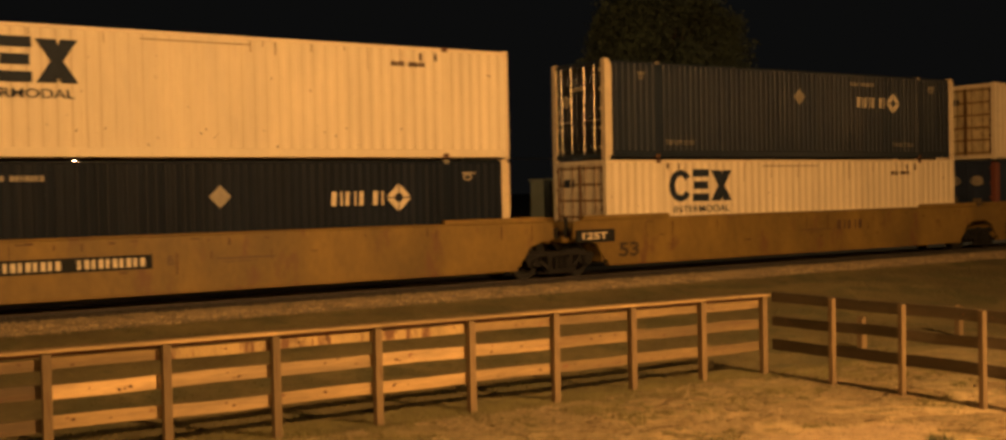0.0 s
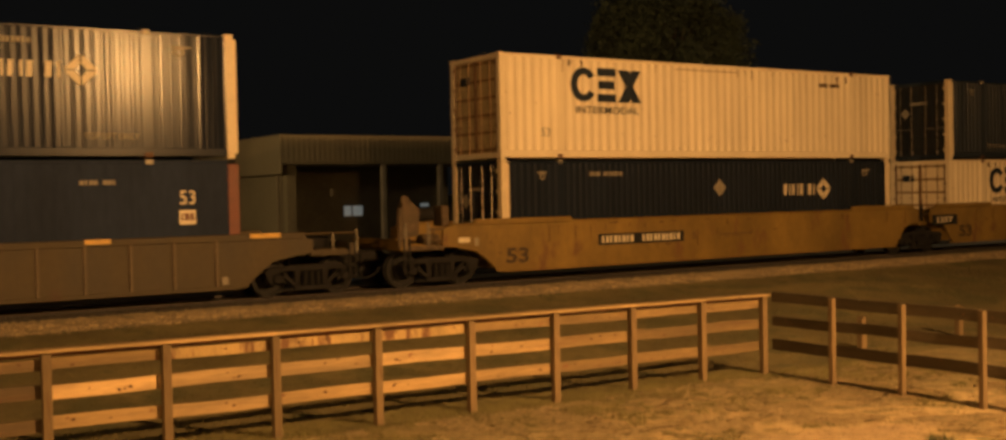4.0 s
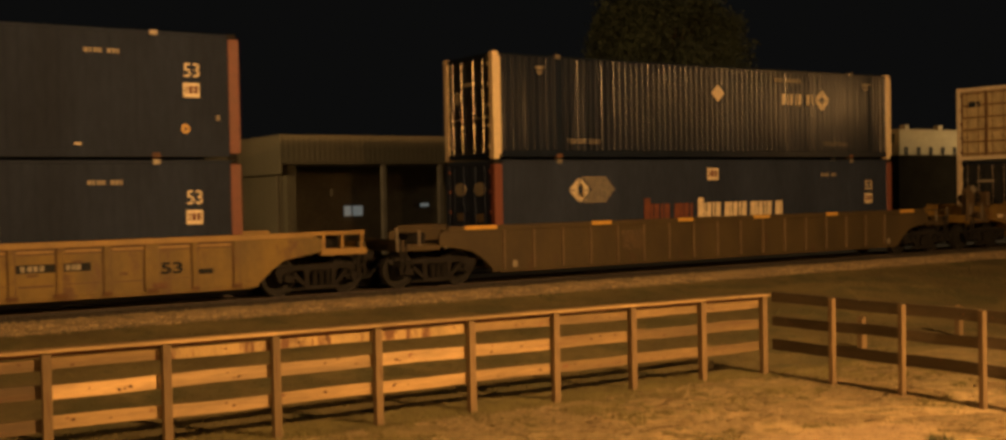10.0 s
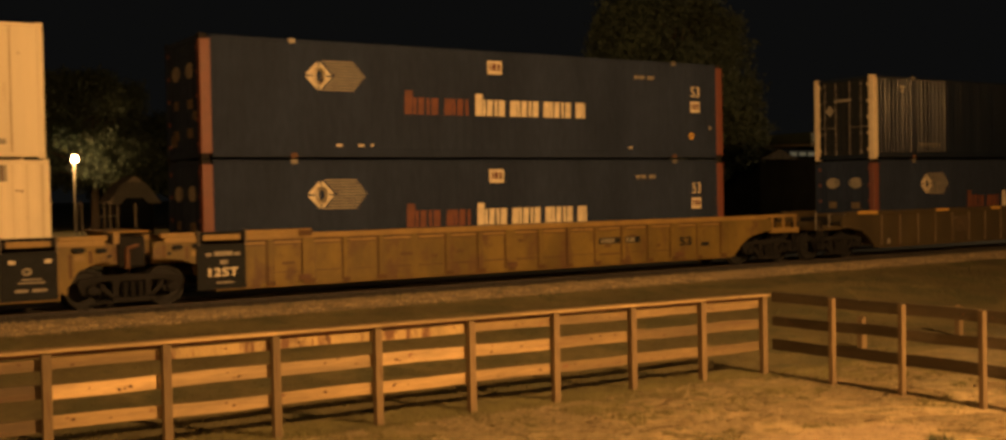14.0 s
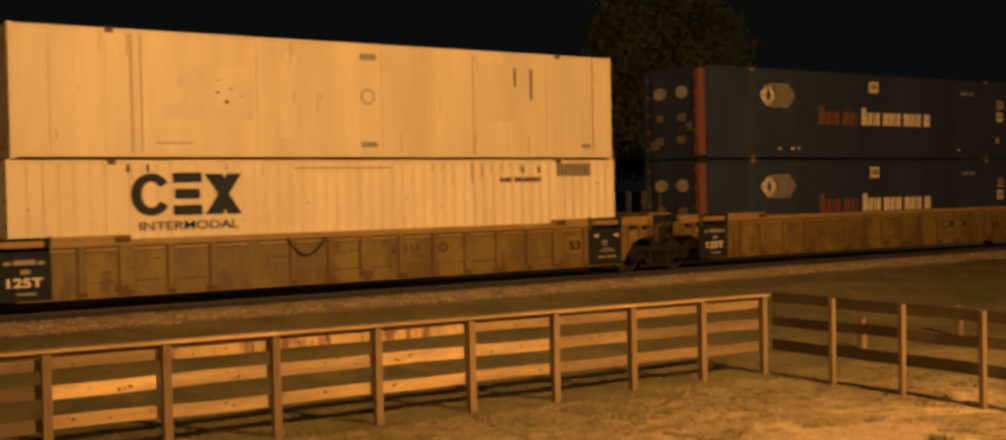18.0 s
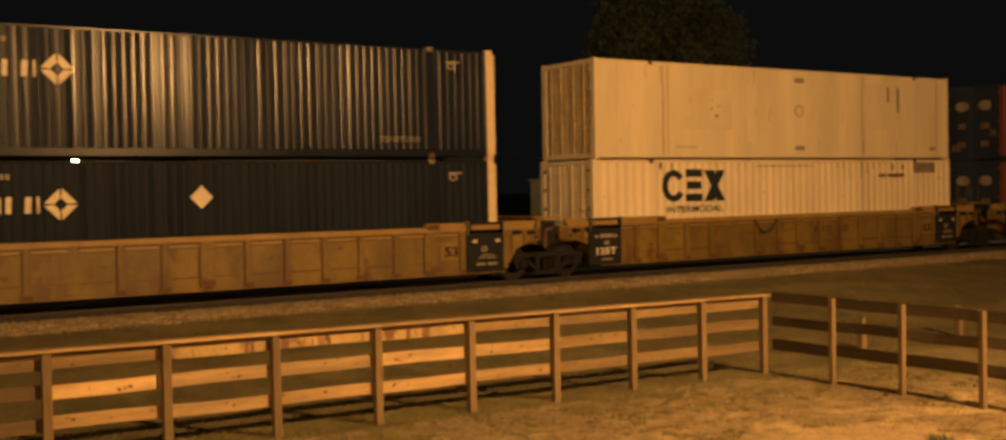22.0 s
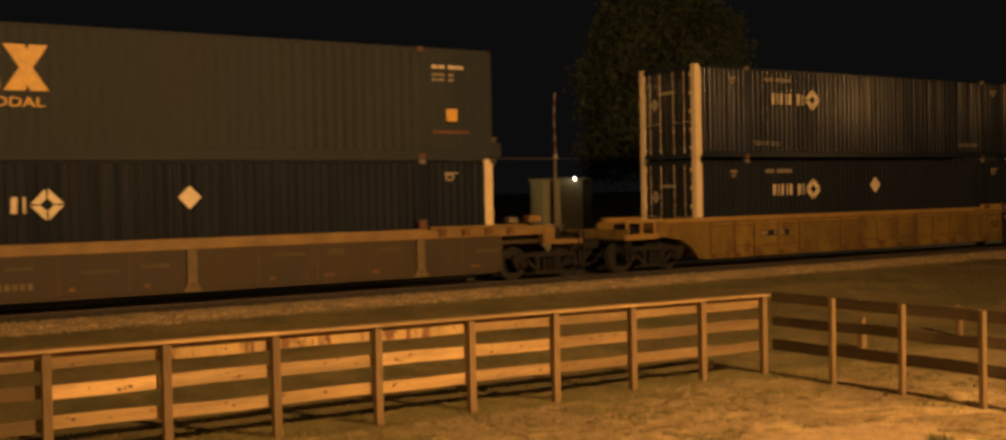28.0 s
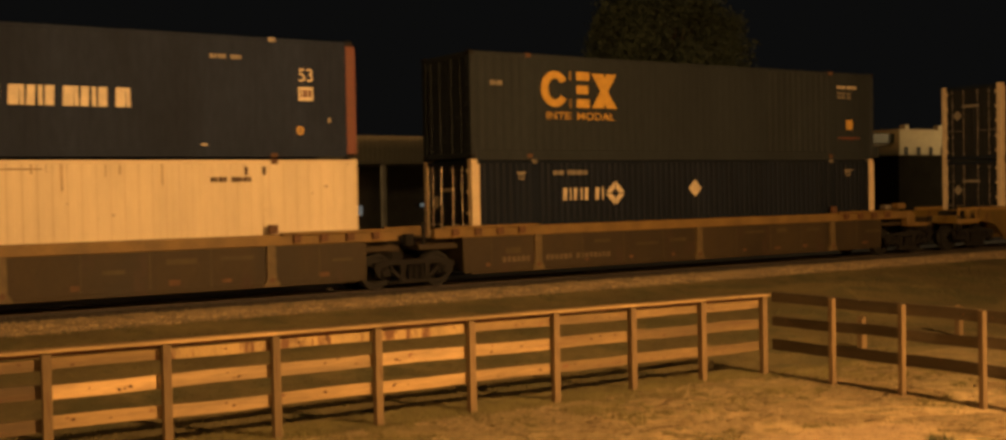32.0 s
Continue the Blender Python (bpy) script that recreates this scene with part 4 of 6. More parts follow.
                for c0, z0, z1 in ((0.3, 0.75, 1.28), (0.72, 1.05, 1.34), (1.24, 1.1, 1.4)):
                    part("rust_run", plate(*sorted((o + q * c0, o + q * (c0 + 0.07))), z0, z1, 0.046), M_RUSTSTAIN, car)
                part("worn_patch", plate(*sorted((o + q * 0.42, o + q * 0.64)), 1.12, 1.24, 0.0465), M_YCHORD, car)
                if fr:
                    # joint between two units: dark housing under a lit crossing plate
                    part("joint_housing", Geo().box(L + 1.42, L + 2.02, 0.3, 2.6, 0.92, ct + 0.06, 0.04), M_BLACKSTEEL, car, "grimy housing of the joint")
                    part("joint_pin", Geo().rod((L + 1.6, 0.24, 0.9), (L + 1.6, 0.24, 1.35), 0.05, 10).rod((L + 1.6, 0.24, 1.35), (L + 1.85, 0.24, 1.42), 0.04, 8), M_RUSTY, car)
                    part("crossing_plate", Geo().box(L + 1.16, L + 2.06, 0.12, 2.75, ct + 0.14, ct + 0.18, 0.01), chord, car, "worn crossing plate over the joint")
                    part("plate_bracket", Geo().box(L + 1.3, L + 1.42, 0.2, 2.6, ct - 0.1, ct + 0.14), chord, car)
                if hose and fr:
                    for p, w0 in ((0.55, 0.11), (1.14, 0.13)):
                        part("hand_loop", Geo().rod((L + p, 0.3, ct + 0.0), (L + p, 0.3, 2.38), 0.014).rod((L + p, 0.3, 2.38), (L + p + w0, 0.3, 2.38), 0.014).rod((L + p + w0, 0.3, 2.38), (L + p + w0, 0.3, ct + 0.0), 0.014), M_DULLRAIL, car, "thin pale hand loop")
                    for p in (1.43, 1.82):
                        part("hand_rail_post", Geo().rod((L + p, 0.3, ct + 0.16), (L + p, 0.3, 2.34), 0.016), M_DULLRAIL, car, "thin pale rail post")
                    part("hand_rail", Geo().rod((L + 1.0, 0.3, 2.08), (L + 1.43, 0.3, 2.08), 0.012), M_DULLRAIL, car)
        rng = random.Random(round(x0 * 10))
        for i in range(n):
            xx = 0.25 + (L - 0.5) * (i + 0.5) / n
            if 1.2 < xx < L - 1.2:
                part("rub_strip", Geo().box(xx - 0.36, xx + 0.36, 0.03, 0.05, 0.62 + rng.uniform(-0.02, 0.02), 0.64 + rng.uniform(0, 0.02)), M_YRIB, car)
                if rng.random() < 0.5:
                    a = xx + rng.uniform(-0.25, 0.1)
                    b = rng.uniform(0.75, 1.1)
                    part("worn_patch", plate(a, a + rng.uniform(0.1, 0.35), b, b + rng.uniform(0.03, 0.09), 0.046), M_YRIB, car)
        if rear == "own" or front == "own":
            nx = 11.04 if front == "own" else 2.0
            pnl = part("number_panel", plate(nx, nx + 1.6, 0.91, 1.09, 0.046), M_BLACK, car, "black panel of pale number marks")
            for a in (0.16, 0.3, 0.42, 0.55, 0.95, 1.08, 1.2, 1.3):
                part("number_bar", plate(nx + a, nx + a + 0.085, 0.94, 1.06, 0.04), M_MARKG, pnl)
        nx = 14.15 if front == "own" else 14.36
        if front != "own":
            part("number_square", plate(14.3, 14.83, 0.7, 1.16, 0.044), M_CARO, car, "paler repainted square")
        part("number", letters("53", 0.27, 0.5 if front == "own" else 0.42, 0.035), M_BLACK, car, "dark stencilled numerals", at=(nx + (0.04 if x0 < -10 else 0), 0.038, 0.74 if front == "own" else 0.78))
        if front == "own":
            part("small_mark", plate(15.02, 15.36, 0.7, 0.82, 0.046), M_BLACK, car)
        if hose:
            bar_marks(car, "brown_bar_mark", M_RUSTSTAIN, 8.78, 9.8, 0.94, 1.17, 3, 0.1, y=0.046)
            part("round_mark", ring(10.3, 1.04, 0.16, 0.14, 0.11, y=0.046, seg=12), M_RUSTSTAIN, car)
        for xx in (2.1, 8.1, 14.1):
            part("rust_patch", plate(xx - 0.16, xx + 0.16, 0.42, 0.56, -0.022), M_RUSTY, car)
    if hose:
        hg = Geo()
        pts = [Vector((5.98 + 0.98 * u, -0.03, ct - 0.12 - 0.42 * math.sin(math.pi * u) ** 0.8)) for u in np.linspace(0, 1, 10)]
        for a, b in zip(pts, pts[1:]):
            hg.rod(a, b, 0.036, 8)
        part("hanging_hose", hg, M_HOSE, car, "dusty brown hose hanging in a loop")
    # well floor and bulkheads
    part("well_floor", Geo().box(-0.15, L + 0.15, 0.1, 2.9, 0.4, 0.438), M_BLACKSTEEL, car)
    for xx in (-0.28, L + 0.2):
        part("bulkhead", Geo().box(xx, xx + 0.08, 0.13, 2.87, 0.4, top - 0.08), side, car)
    # ends
    for mode, s, o in ((rear, -1, 0.0), (front, 1, L)):
        def bx(a, b, *rest):
            p, q = o + s * a, o + s * b
            return Geo().box(min(p, q), max(p, q), *rest)
        if mode == "own":
            part("end_deck", bx(0.3, 3.1, 0.3, 2.7, 1.02, 1.14, 0.02), side, car, "end deck over the truck")
            if kind == "brown":
                part("end_block", bx(1.64, 2.03, -0.05, 0.25, 0.98, 1.46, 0.03), chord, car, "hanging yellow end block")
                part("deck_bracket", bx(1.2, 1.6, 0.0, 0.3, 1.6, 1.8, 0.03), M_CHORD, car)
                part("deck_bracket", bx(0.55, 0.85, 0.0, 0.3, 1.6, 1.76, 0.03), M_CHROME, car)
            part("end_sill", bx(2.95, 3.15, 0.1, 2.9, 0.98, 1.28, 0.02), side, car)
            st = bx(1.9, 3.1, 0.08, 0.2, 0.98, 1.1, 0.012)
            part("step_sill", st, M_RIBDULL if kind == "smooth" else chord, car)
            if kind != "brown":
                if kind == "yellow":
                    part("end_rail", bx(1.6, 3.1, 0.06, 0.15, ct - 0.09, ct + 0.005, 0.012), chord, car, "worn rail of the end platform")
                    for a in (2.0, 2.5, 3.04):
                        part("rail_post", bx(a - 0.04, a + 0.04, 0.07, 0.14, 1.0, ct - 0.085, 0.008), chord, car)
                    part("platform_sill", bx(1.9, 3.14, 0.02, 0.1, 0.98, 1.14, 0.012), chord, car, "worn platform edge")
                for a, h in () if kind == "yellow" else ((2.34, 1.7), (3.02, 1.7)) if kind != "ribbed" else ((1.74, 1.52), (2.51, 1.52), (3.15, 1.6)):
                    part("handrail_post", Geo().rod((o + s * a, 0.12, 1.0), (o + s * a, 0.12, h), 0.032), M_CHROME, car, "pale worn handrail post")
                if kind != "yellow":
                    part("handrail", Geo().rod((o + s * 1.7, 0.12, 1.52), (o + s * (3.12 if kind == "ribbed" else 2.34), 0.12, 1.52), 0.026), M_RIBDULL if kind == "smooth" else chord, car, "end handrail")
            lad = Geo()
            for a in (2.9, 3.06):
                lad.box(min(o + s * a, o + s * (a + 0.05)), max(o + s * a, o + s * (a + 0.05)), 0.06, 0.12, 0.38, 1.3)
            for k in range(3):
                zz = 0.42 + k * 0.26
                lad.box(min(o + s * 2.9, o + s * 3.1), max(o + s * 2.9, o + s * 3.1), 0.05, 0.1, zz, zz + 0.035)
            part("ladder", lad, M_BLACKSTEEL, car)
            if kind == "smooth":
                part("corner_post", Geo().rod((o + s * 3.16, 0.16, 1.05), (o + s * 3.16, 0.16, 2.08), 0.06), M_RIBDULL, car, "upright end post")
                part("brake_stand", Geo().prism([(o + s * 3.0, 2.2), (o + s * 2.78, 2.28), (o + s * 2.5, 2.04), (o + s * 2.53, 1.36), (o + s * 3.02, 1.3)][::s], "y", 0.3, 0.5), M_RIBDULL, car, "dusty brake stand")
                part("brake_wheel", Geo().lathe([(0.0, -0.03), (0.1, -0.02), (0.12, 0.0), (0.1, 0.02), (0.0, 0.03)], (o + s * 2.94, 0.26, 2.28), 14), M_RIBDULL, car)
                cl = bx(1.95, 2.42, 0.2, 0.7, 1.12, 1.38, 0.05).rod((o + s * 1.95, 0.18, 1.2), (o + s * 2.5, 0.18, 1.34), 0.05, 8).rod((o + s * 2.05, 0.16, 1.0), (o + s * 2.2, 0.16, 1.5), 0.035, 8)
                part("brake_valve", cl, M_RIBDULL, car, "dusty brake gear")
                part("air_tank", Geo().rod((o + s * 1.95, 0.5, 1.92), (o + s * 2.55, 0.9, 1.86), 0.17, 12), M_BLACKSTEEL, car)
                part("tank_bracket", bx(1.66, 1.88, 0.2, 0.7, 1.58, 2.12, 0.03), M_RIBDULL, car)
                part("label_plate", Geo().box(min(o + s * 1.48, o + s * 1.14), max(o + s * 1.48, o + s * 1.14), 0.03, 0.045, 1.14, 1.27), M_MARKW, car)
                part("label_plate", Geo().box(min(o + s * 0.99, o + s * 0.87), max(o + s * 0.99, o + s * 0.87), 0.03, 0.045, 1.04, 1.25), M_MARKG, car)
            else:
                part("equipment_box", bx(2.1, 2.6, 0.5, 1.3, 1.14, 1.42, 0.03), M_BLACKSTEEL, car)
            cp = bx(3.1, 3.62, 1.36, 1.64, 0.72, 0.98, 0.03)
            p, q = o + s * 3.6, o + s * 3.78
            cp.box(min(p, q), max(p, q), 1.26, 1.74, 0.68, 1.02, 0.05)
            part("coupler", cp, M_BLACKSTEEL, car, "grimy knuckle coupler")
            hose = Geo()
            pts = [Vector((o + s * (3.1 + 0.7 * u), 1.1, 0.75 - 0.45 * math.sin(math.pi * u * 0.62))) for u in np.linspace(0, 1, 7)]
            for a, b in zip(pts, pts[1:]):
                hose.rod(a, b, 0.03, 6)
            part("air_hose", hose, M_BLACK, car)
            truck(car, o + s * 1.95)
        else:
            part("end_deck", bx(0.25, 1.45, 0.4, 2.6, 0.98, 1.12, 0.02), side, car, "end deck over the shared truck")
            part("end_brace", Geo().prism([(o + s * 0.3, 1.12), (o + s * 1.4, 1.12), (o + s * 0.35, ct - 0.05)], "y", 0.55, 0.68), side, car)
            if mode == "shared":
                part("articulation", Geo().rod((o + s * 1.68, 1.5, 0.7), (o + s * 1.68, 1.5, 1.15), 0.3, 14), M_BLACKSTEEL, car, "articulated connector")
                part("stand_pipe", Geo().rod((o + s * 1.25, 0.5, 1.1), (o + s * 1.25, 0.5, 1.7), 0.06, 8).rod((o + s * 1.6, 0.7, 1.1), (o + s * 1.6, 0.7, 1.4), 0.16, 8), M_BLACKSTEEL, car)
                truck(car, o + s * 1.68)
    return car


# ---------------------------------------------------------------- the ground
def smooth(a, b, t):
    u = min(max((t - a) / (b - a), 0), 1)
    return u * u * (3 - 2 * u)


def ground_z(x, y):
    """Yard, the rise to the roadbed, and the land behind the track."""
    z = -0.84 - 0.07 * smooth(5, 16, x)
    z += (0.56 + 0.07 * smooth(5, 16, x)) * smooth(16.5, 22.4, y)
    z += 0.13 * smooth(22.4, 23.5, y)
    z -= 0.3 * smooth(33, 38, y)
    if -40 < x < 90 and -30 < y < 60:
        z += 0.05 * noise.noise((x * 0.35, y * 0.35, 0)) * (1 - smooth(22, 23, y) + smooth(33, 36, y))
    return z


def axis_points(lo, hi, step, far):
    pts = list(np.arange(lo, hi + step / 2, step))
    d, a, b = step, lo, hi
    while a > -far or b < far:
        d *= 1.5
        a, b = a - d, b + d
        pts = [a] + pts + [b]
    return pts


M_GROUND = mat("dry_grass_and_soil", (0.31, 0.245, 0.115), 0.95, dark=0.6, scale=2.1, fine=14, bump=0.6, dirt=(0.175, 0.15, 0.06), dirt_at=0.53, grain=0.7)


def straw_patch(material, centre, radius, color, low=(0.46, 0.48, 0.38), ragged=4.2):
    """Bleached straw and bare soil worn into the yard, with a ragged edge."""
    nt = material.node_tree
    n, l = nt.nodes, nt.links
    p = n["Principled BSDF"]
    old = p.inputs["Base Color"].links[0].from_socket
    co = n.new("ShaderNodeTexCoord")
    mp = n.new("ShaderNodeMapping")
    mp.vector_type = "TEXTURE"
    mp.inputs["Location"].default_value = centre
    mp.inputs["Scale"].default_value = radius
    l.new(co.outputs["Object"], mp.inputs[0])
    ln = n.new("ShaderNodeVectorMath")
    ln.operation = "LENGTH"
    l.new(mp.outputs[0], ln.inputs[0])
    nz = n.new("ShaderNodeTexNoise")
    nz.inputs["Scale"].default_value, nz.inputs["Detail"].default_value, nz.inputs["Roughness"].default_value = 1.7, 10, 0.78
    sq = n.new("ShaderNodeMapping")
    sq.inputs["Scale"].default_value = (0.85, 0.9, 1)
    l.new(co.outputs["Object"], sq.inputs[0])
    l.new(sq.outputs[0], nz.inputs["Vector"])
    ad = n.new("ShaderNodeMath")
    ad.operation = "MULTIPLY_ADD"
    ad.inputs[1].default_value, ad.inputs[2].default_value = ragged, -ragged / 2
    l.new(nz.outputs["Fac"], ad.inputs[0])
    sm = n.new("ShaderNodeMath")
    l.new(ln.outputs["Value"], sm.inputs[0])
    l.new(ad.outputs[0], sm.inputs[1])
    mr = n.new("ShaderNodeMapRange")
    mr.inputs["From Min"].default_value, mr.inputs["From Max"].default_value = 0.7, 1.15
    mr.inputs["To Min"].default_value, mr.inputs["To Max"].default_value = 1.0, 0.0
    l.new(sm.outputs[0], mr.inputs["Value"])
    mx = n.new("ShaderNodeMix")
    mx.data_type = "RGBA"
    l.new(mr.outputs[0], mx.inputs["Factor"])
    l.new(old, mx.inputs["A"])
    n2 = n.new("ShaderNodeTexNoise")
    n2.inputs["Scale"].default_value, n2.inputs["Detail"].default_value, n2.inputs["Roughness"].default_value = 3.6, 9, 0.72
    l.new(sq.outputs[0], n2.inputs["Vector"])
    r2 = n.new("ShaderNodeValToRGB")
    r2.color_ramp.elements[0].position, r2.color_ramp.elements[1].position = 0.42, 0.55
    r2.color_ramp.elements[0].color = (color[0] * low[0], color[1] * low[1], color[2] * low[2], 1)
    r2.color_ramp.elements[1].color = (*color, 1)
    l.new(n2.outputs["Fac"], r2.inputs[0])
    l.new(r2.outputs[0], mx.inputs["B"])
    l.new(mx.outputs["Result"], p.inputs["Base Color"])


straw_patch(M_GROUND, (11.4, 9.9, -0.9), (6.0, 3.3, 3), (0.43, 0.325, 0.175))
straw_patch(M_GROUND, (11.2, 10.0, -0.9), (2.6, 0.9, 3), (0.36, 0.265, 0.155), (0.82, 0.82, 0.82), 2.0)
M_FIELD = mat("rough_field_grass", (0.2, 0.165, 0.068), 0.95, dark=0.5, scale=0.4, fine=5, bump=0.6, dirt=(0.09, 0.085, 0.034), dirt_at=0.5)
M_BALLAST = mat("ballast_bed", (0.2, 0.175, 0.145), 0.95, dark=0.55, scale=3, fine=22, bump=0.8)
M_STONE = mat("ballast_stone", (0.36, 0.285, 0.17), 0.9, dark=0.45, scale=2.2, fine=18, bump=0.2)

xs, ys = axis_points(-12, 60, 0.6, 2500), axis_points(-6, 46, 0.5, 2500)
gg = Geo()
gg.v = [(x, y, ground_z(x, y)) for y in ys for x in xs]
nx = len(xs)
gg.f = [(j * nx + i, j * nx + i + 1, (j + 1) * nx + i + 1, (j + 1) * nx + i) for j in range(len(ys) - 1) for i in range(nx - 1)]
ground = part("ground", gg, M_GROUND, None)
ground.data.materials.append(M_FIELD)
for face in ground.data.polygons:
    if face.center.x > 26 or face.center.y > 14.6:
        face.material_index = 1
tagged(ground, "dry trampled grass yard rising to the railway", "ground", "", "structure")

# ballast bed, a low bank with a shoulder, carrying both tracks
bank = [(23.25, -0.22), (23.7, -0.13), (25.0, -0.075), (35.6, -0.075), (36.1, -0.3), (36.1, -0.7), (23.25, -0.7)]
ballast = part("roadbed", Geo().prism(bank, "x", -150, 260), M_BALLAST, None)
tagged(ballast, "grey crushed-stone railway ballast", "ballast", "", "structure")


def scatter(name, count, x0, x1, y0, y1, shape, material, label, category, zfun, seed, bias=1.0):
    """Very many small pieces in one mesh: shape(rng) gives each one's vertices and faces."""
    rng = np.random.default_rng(seed)
    v, f = [], []
    for _ in range(count):
        u = rng.random()
        x = x0 + (x1 - x0) * u ** bias
        y = y0 + (y1 - y0) * rng.random()
        pv, pf = shape(rng)
        k = len(v)
        z = zfun(x, y)
        v += [(x + a, y + b, z + c) for a, b, c in pv]
        f += [tuple(i + k for i in q) for q in pf]
    me = bpy.data.meshes.new(name)
    me.from_pydata(v, [], f)
    me.materials.append(material)
    return tagged(new(name, me), label, category, "", "stuff")


def stone_shape(rng):
    r = 0.014 + 0.026 * rng.random() ** 1.5
    a = rng.random() * 6.28
    pts = []
    for k in range(4):
        b = a + k * 1.571 + 0.5 * (rng.random() - 0.5)
        q = r * (0.7 + 0.6 * rng.random())
        pts.append((q * math.cos(b), q * math.sin(b), r * 0.5 * (rng.random() - 0.3)))
    pts += [(0, 0, r * (0.6 + 0.6 * rng.random())), (0, 0, -r)]
    return pts, [(0, 1, 4), (1, 2, 4), (2, 3, 4), (3, 0, 4), (1, 0, 5), (2, 1, 5), (3, 2, 5), (0, 3, 5)]


def tuft_shape(rng):
    h = 0.012 + 0.055 * rng.random() ** 2
    a = rng.random() * 6.28
    w = 0.008 + 0.01 * rng.random()
    lx, ly = (rng.random() - 0.5) * h * 1.4, (rng.random() - 0.5) * h * 1.4
    c, s = math.cos(a) * w, math.sin(a) * w
    return [(-c, -s, -0.02), (c, s, -0.02), (lx, ly, h)], [(0, 1, 2)]


def bed_z(x, y):
    return (-0.22 + 0.2 * (y - 23.25) if y < 23.7 else -0.13 + 0.042 * (y - 23.7) if y < 25 else -0.075) + 0.005


def blade_shape(rng):
    h = 0.008 + 0.03 * rng.random() ** 2
    a = rng.random() * 6.28
    w = 0.006 + 0.008 * rng.random()
    lx, ly = (rng.random() - 0.5) * h * 1.6, (rng.random() - 0.5) * h * 1.6
    c, s = math.cos(a) * w, math.sin(a) * w
    return [(-c, -s, -0.02), (c, s, -0.02), (lx, ly, h)], [(0, 1, 2)]


scatter("ballast_stones", 26000, 2, 48, 23.2, 25.3, stone_shape, M_STONE, "loose grey ballast stones", "gravel", bed_z, 4, 1.25)
M_PALESTONE = mat("pale_ballast_stone", (0.6, 0.45, 0.25), 0.85, dark=0.6, scale=2.2, fine=18, bump=0.2)
scatter("pale_stones", 5200, 2, 44, 23.3, 24.75, stone_shape, M_PALESTONE, "paler freshly broken ballast stones", "gravel", bed_z, 12, 1.25)
# darker stones beside the near rail, and a darker sheet under the tracks
M_DARKSTONE = mat("dark_track_stone", (0.075, 0.068, 0.062), 0.9, dark=0.5, scale=2.2, fine=18, bump=0.2)
scatter("dark_stones", 7000, 2, 48, 25.2, 26.4, stone_shape, M_DARKSTONE, "darker ballast beside the rail", "gravel", bed_z, 7, 1.25)
part("dark_bed", Geo().box(-150, 260, 25.25, 35.5, -0.074, -0.068), M_DARKSTONE, ballast, "darker ballast under the train")


def grass_z(x, y):
    return ground_z(x, y)


scatter("yard_grass", 60000, 2.5, 15.1, 8.0, 14.7, blade_shape, M_GROUND, "short dry trampled grass", "grass", grass_z, 5, 1.0)
scatter("field_grass", 60000, 2.5, 34, 14.6, 23.3, tuft_shape, M_FIELD, "rough grass along the railway verge", "grass", grass_z, 6, 1.0)
scatter("side_grass", 16000, 15.15, 26, 8.0, 14.7, blade_shape, M_GROUND, "rough grass beyond the side fence", "grass", grass_z, 9, 1.0)

M_TUFT = mat("olive_grass_tuft", (0.235, 0.205, 0.08), 0.9, dark=0.6, scale=1.5, fine=9, bump=0)
M_LEAF_LOW = mat("dark_weed_leaves", (0.05, 0.055, 0.02), 0.85, dark=0.6, scale=4, fine=20, bump=0)
M_STRAW = mat("bleached_straw", (0.47, 0.37, 0.21), 0.85, dark=0.75, scale=3, fine=12, bump=0)


def clump_shape(rng):
    """A small tuft of a few leaning blades."""
    v, f = [], []
    for _ in range(6):
        h = 0.02 + 0.05 * rng.random()
        a = rng.random() * 6.28
        ox, oy = (rng.random() - 0.5) * 0.09, (rng.random() - 0.5) * 0.09
        c, s = math.cos(a) * 0.009, math.sin(a) * 0.009
        lx, ly = (rng.random() - 0.5) * h * 1.5, (rng.random() - 0.5) * h * 1.5
        k = len(v)
        v += [(ox - c, oy - s, -0.02), (ox + c, oy + s, -0.02), (ox + lx, oy + ly, h)]
        f.append((k, k + 1, k + 2))
    return v, f


def straw_shape(rng):
    """A few dry stalks lying flat."""
    v, f = [], []
    for _ in range(4):
        a, n = rng.random() * 3.14, 0.03 + 0.05 * rng.random()
        ox, oy = (rng.random() - 0.5) * 0.14, (rng.random() - 0.5) * 0.14
        c, s = math.cos(a), math.sin(a)
        z = 0.004 + 0.014 * rng.random()
        k = len(v)
        v += [(ox - c * n - s * 0.004, oy - s * n + c * 0.004, z), (ox + c * n - s * 0.004, oy + s * n + c * 0.004, z + 0.006), (ox + c * n + s * 0.005, oy + s * n - c * 0.005, z + 0.003), (ox - c * n + s * 0.005, oy - s * n - c * 0.005, z - 0.003)]
        f.append((k, k + 1, k + 2, k + 3))
    return v, f


def patchy(x, y, shift, cut):
    """Sinks what grows outside ragged patches of the yard below the soil."""
    u = noise.noise((x * 0.9, y * 0.9, shift)) + 0.6 * noise.noise((x * 2.7, y * 2.7, shift + 9))
    bare = ((x - 11.2) / 2.4) ** 2 + ((y - 10.0) / 0.8) ** 2 < 1
    return ground_z(x, y) - (0.3 if u < cut or bare else 0.0)


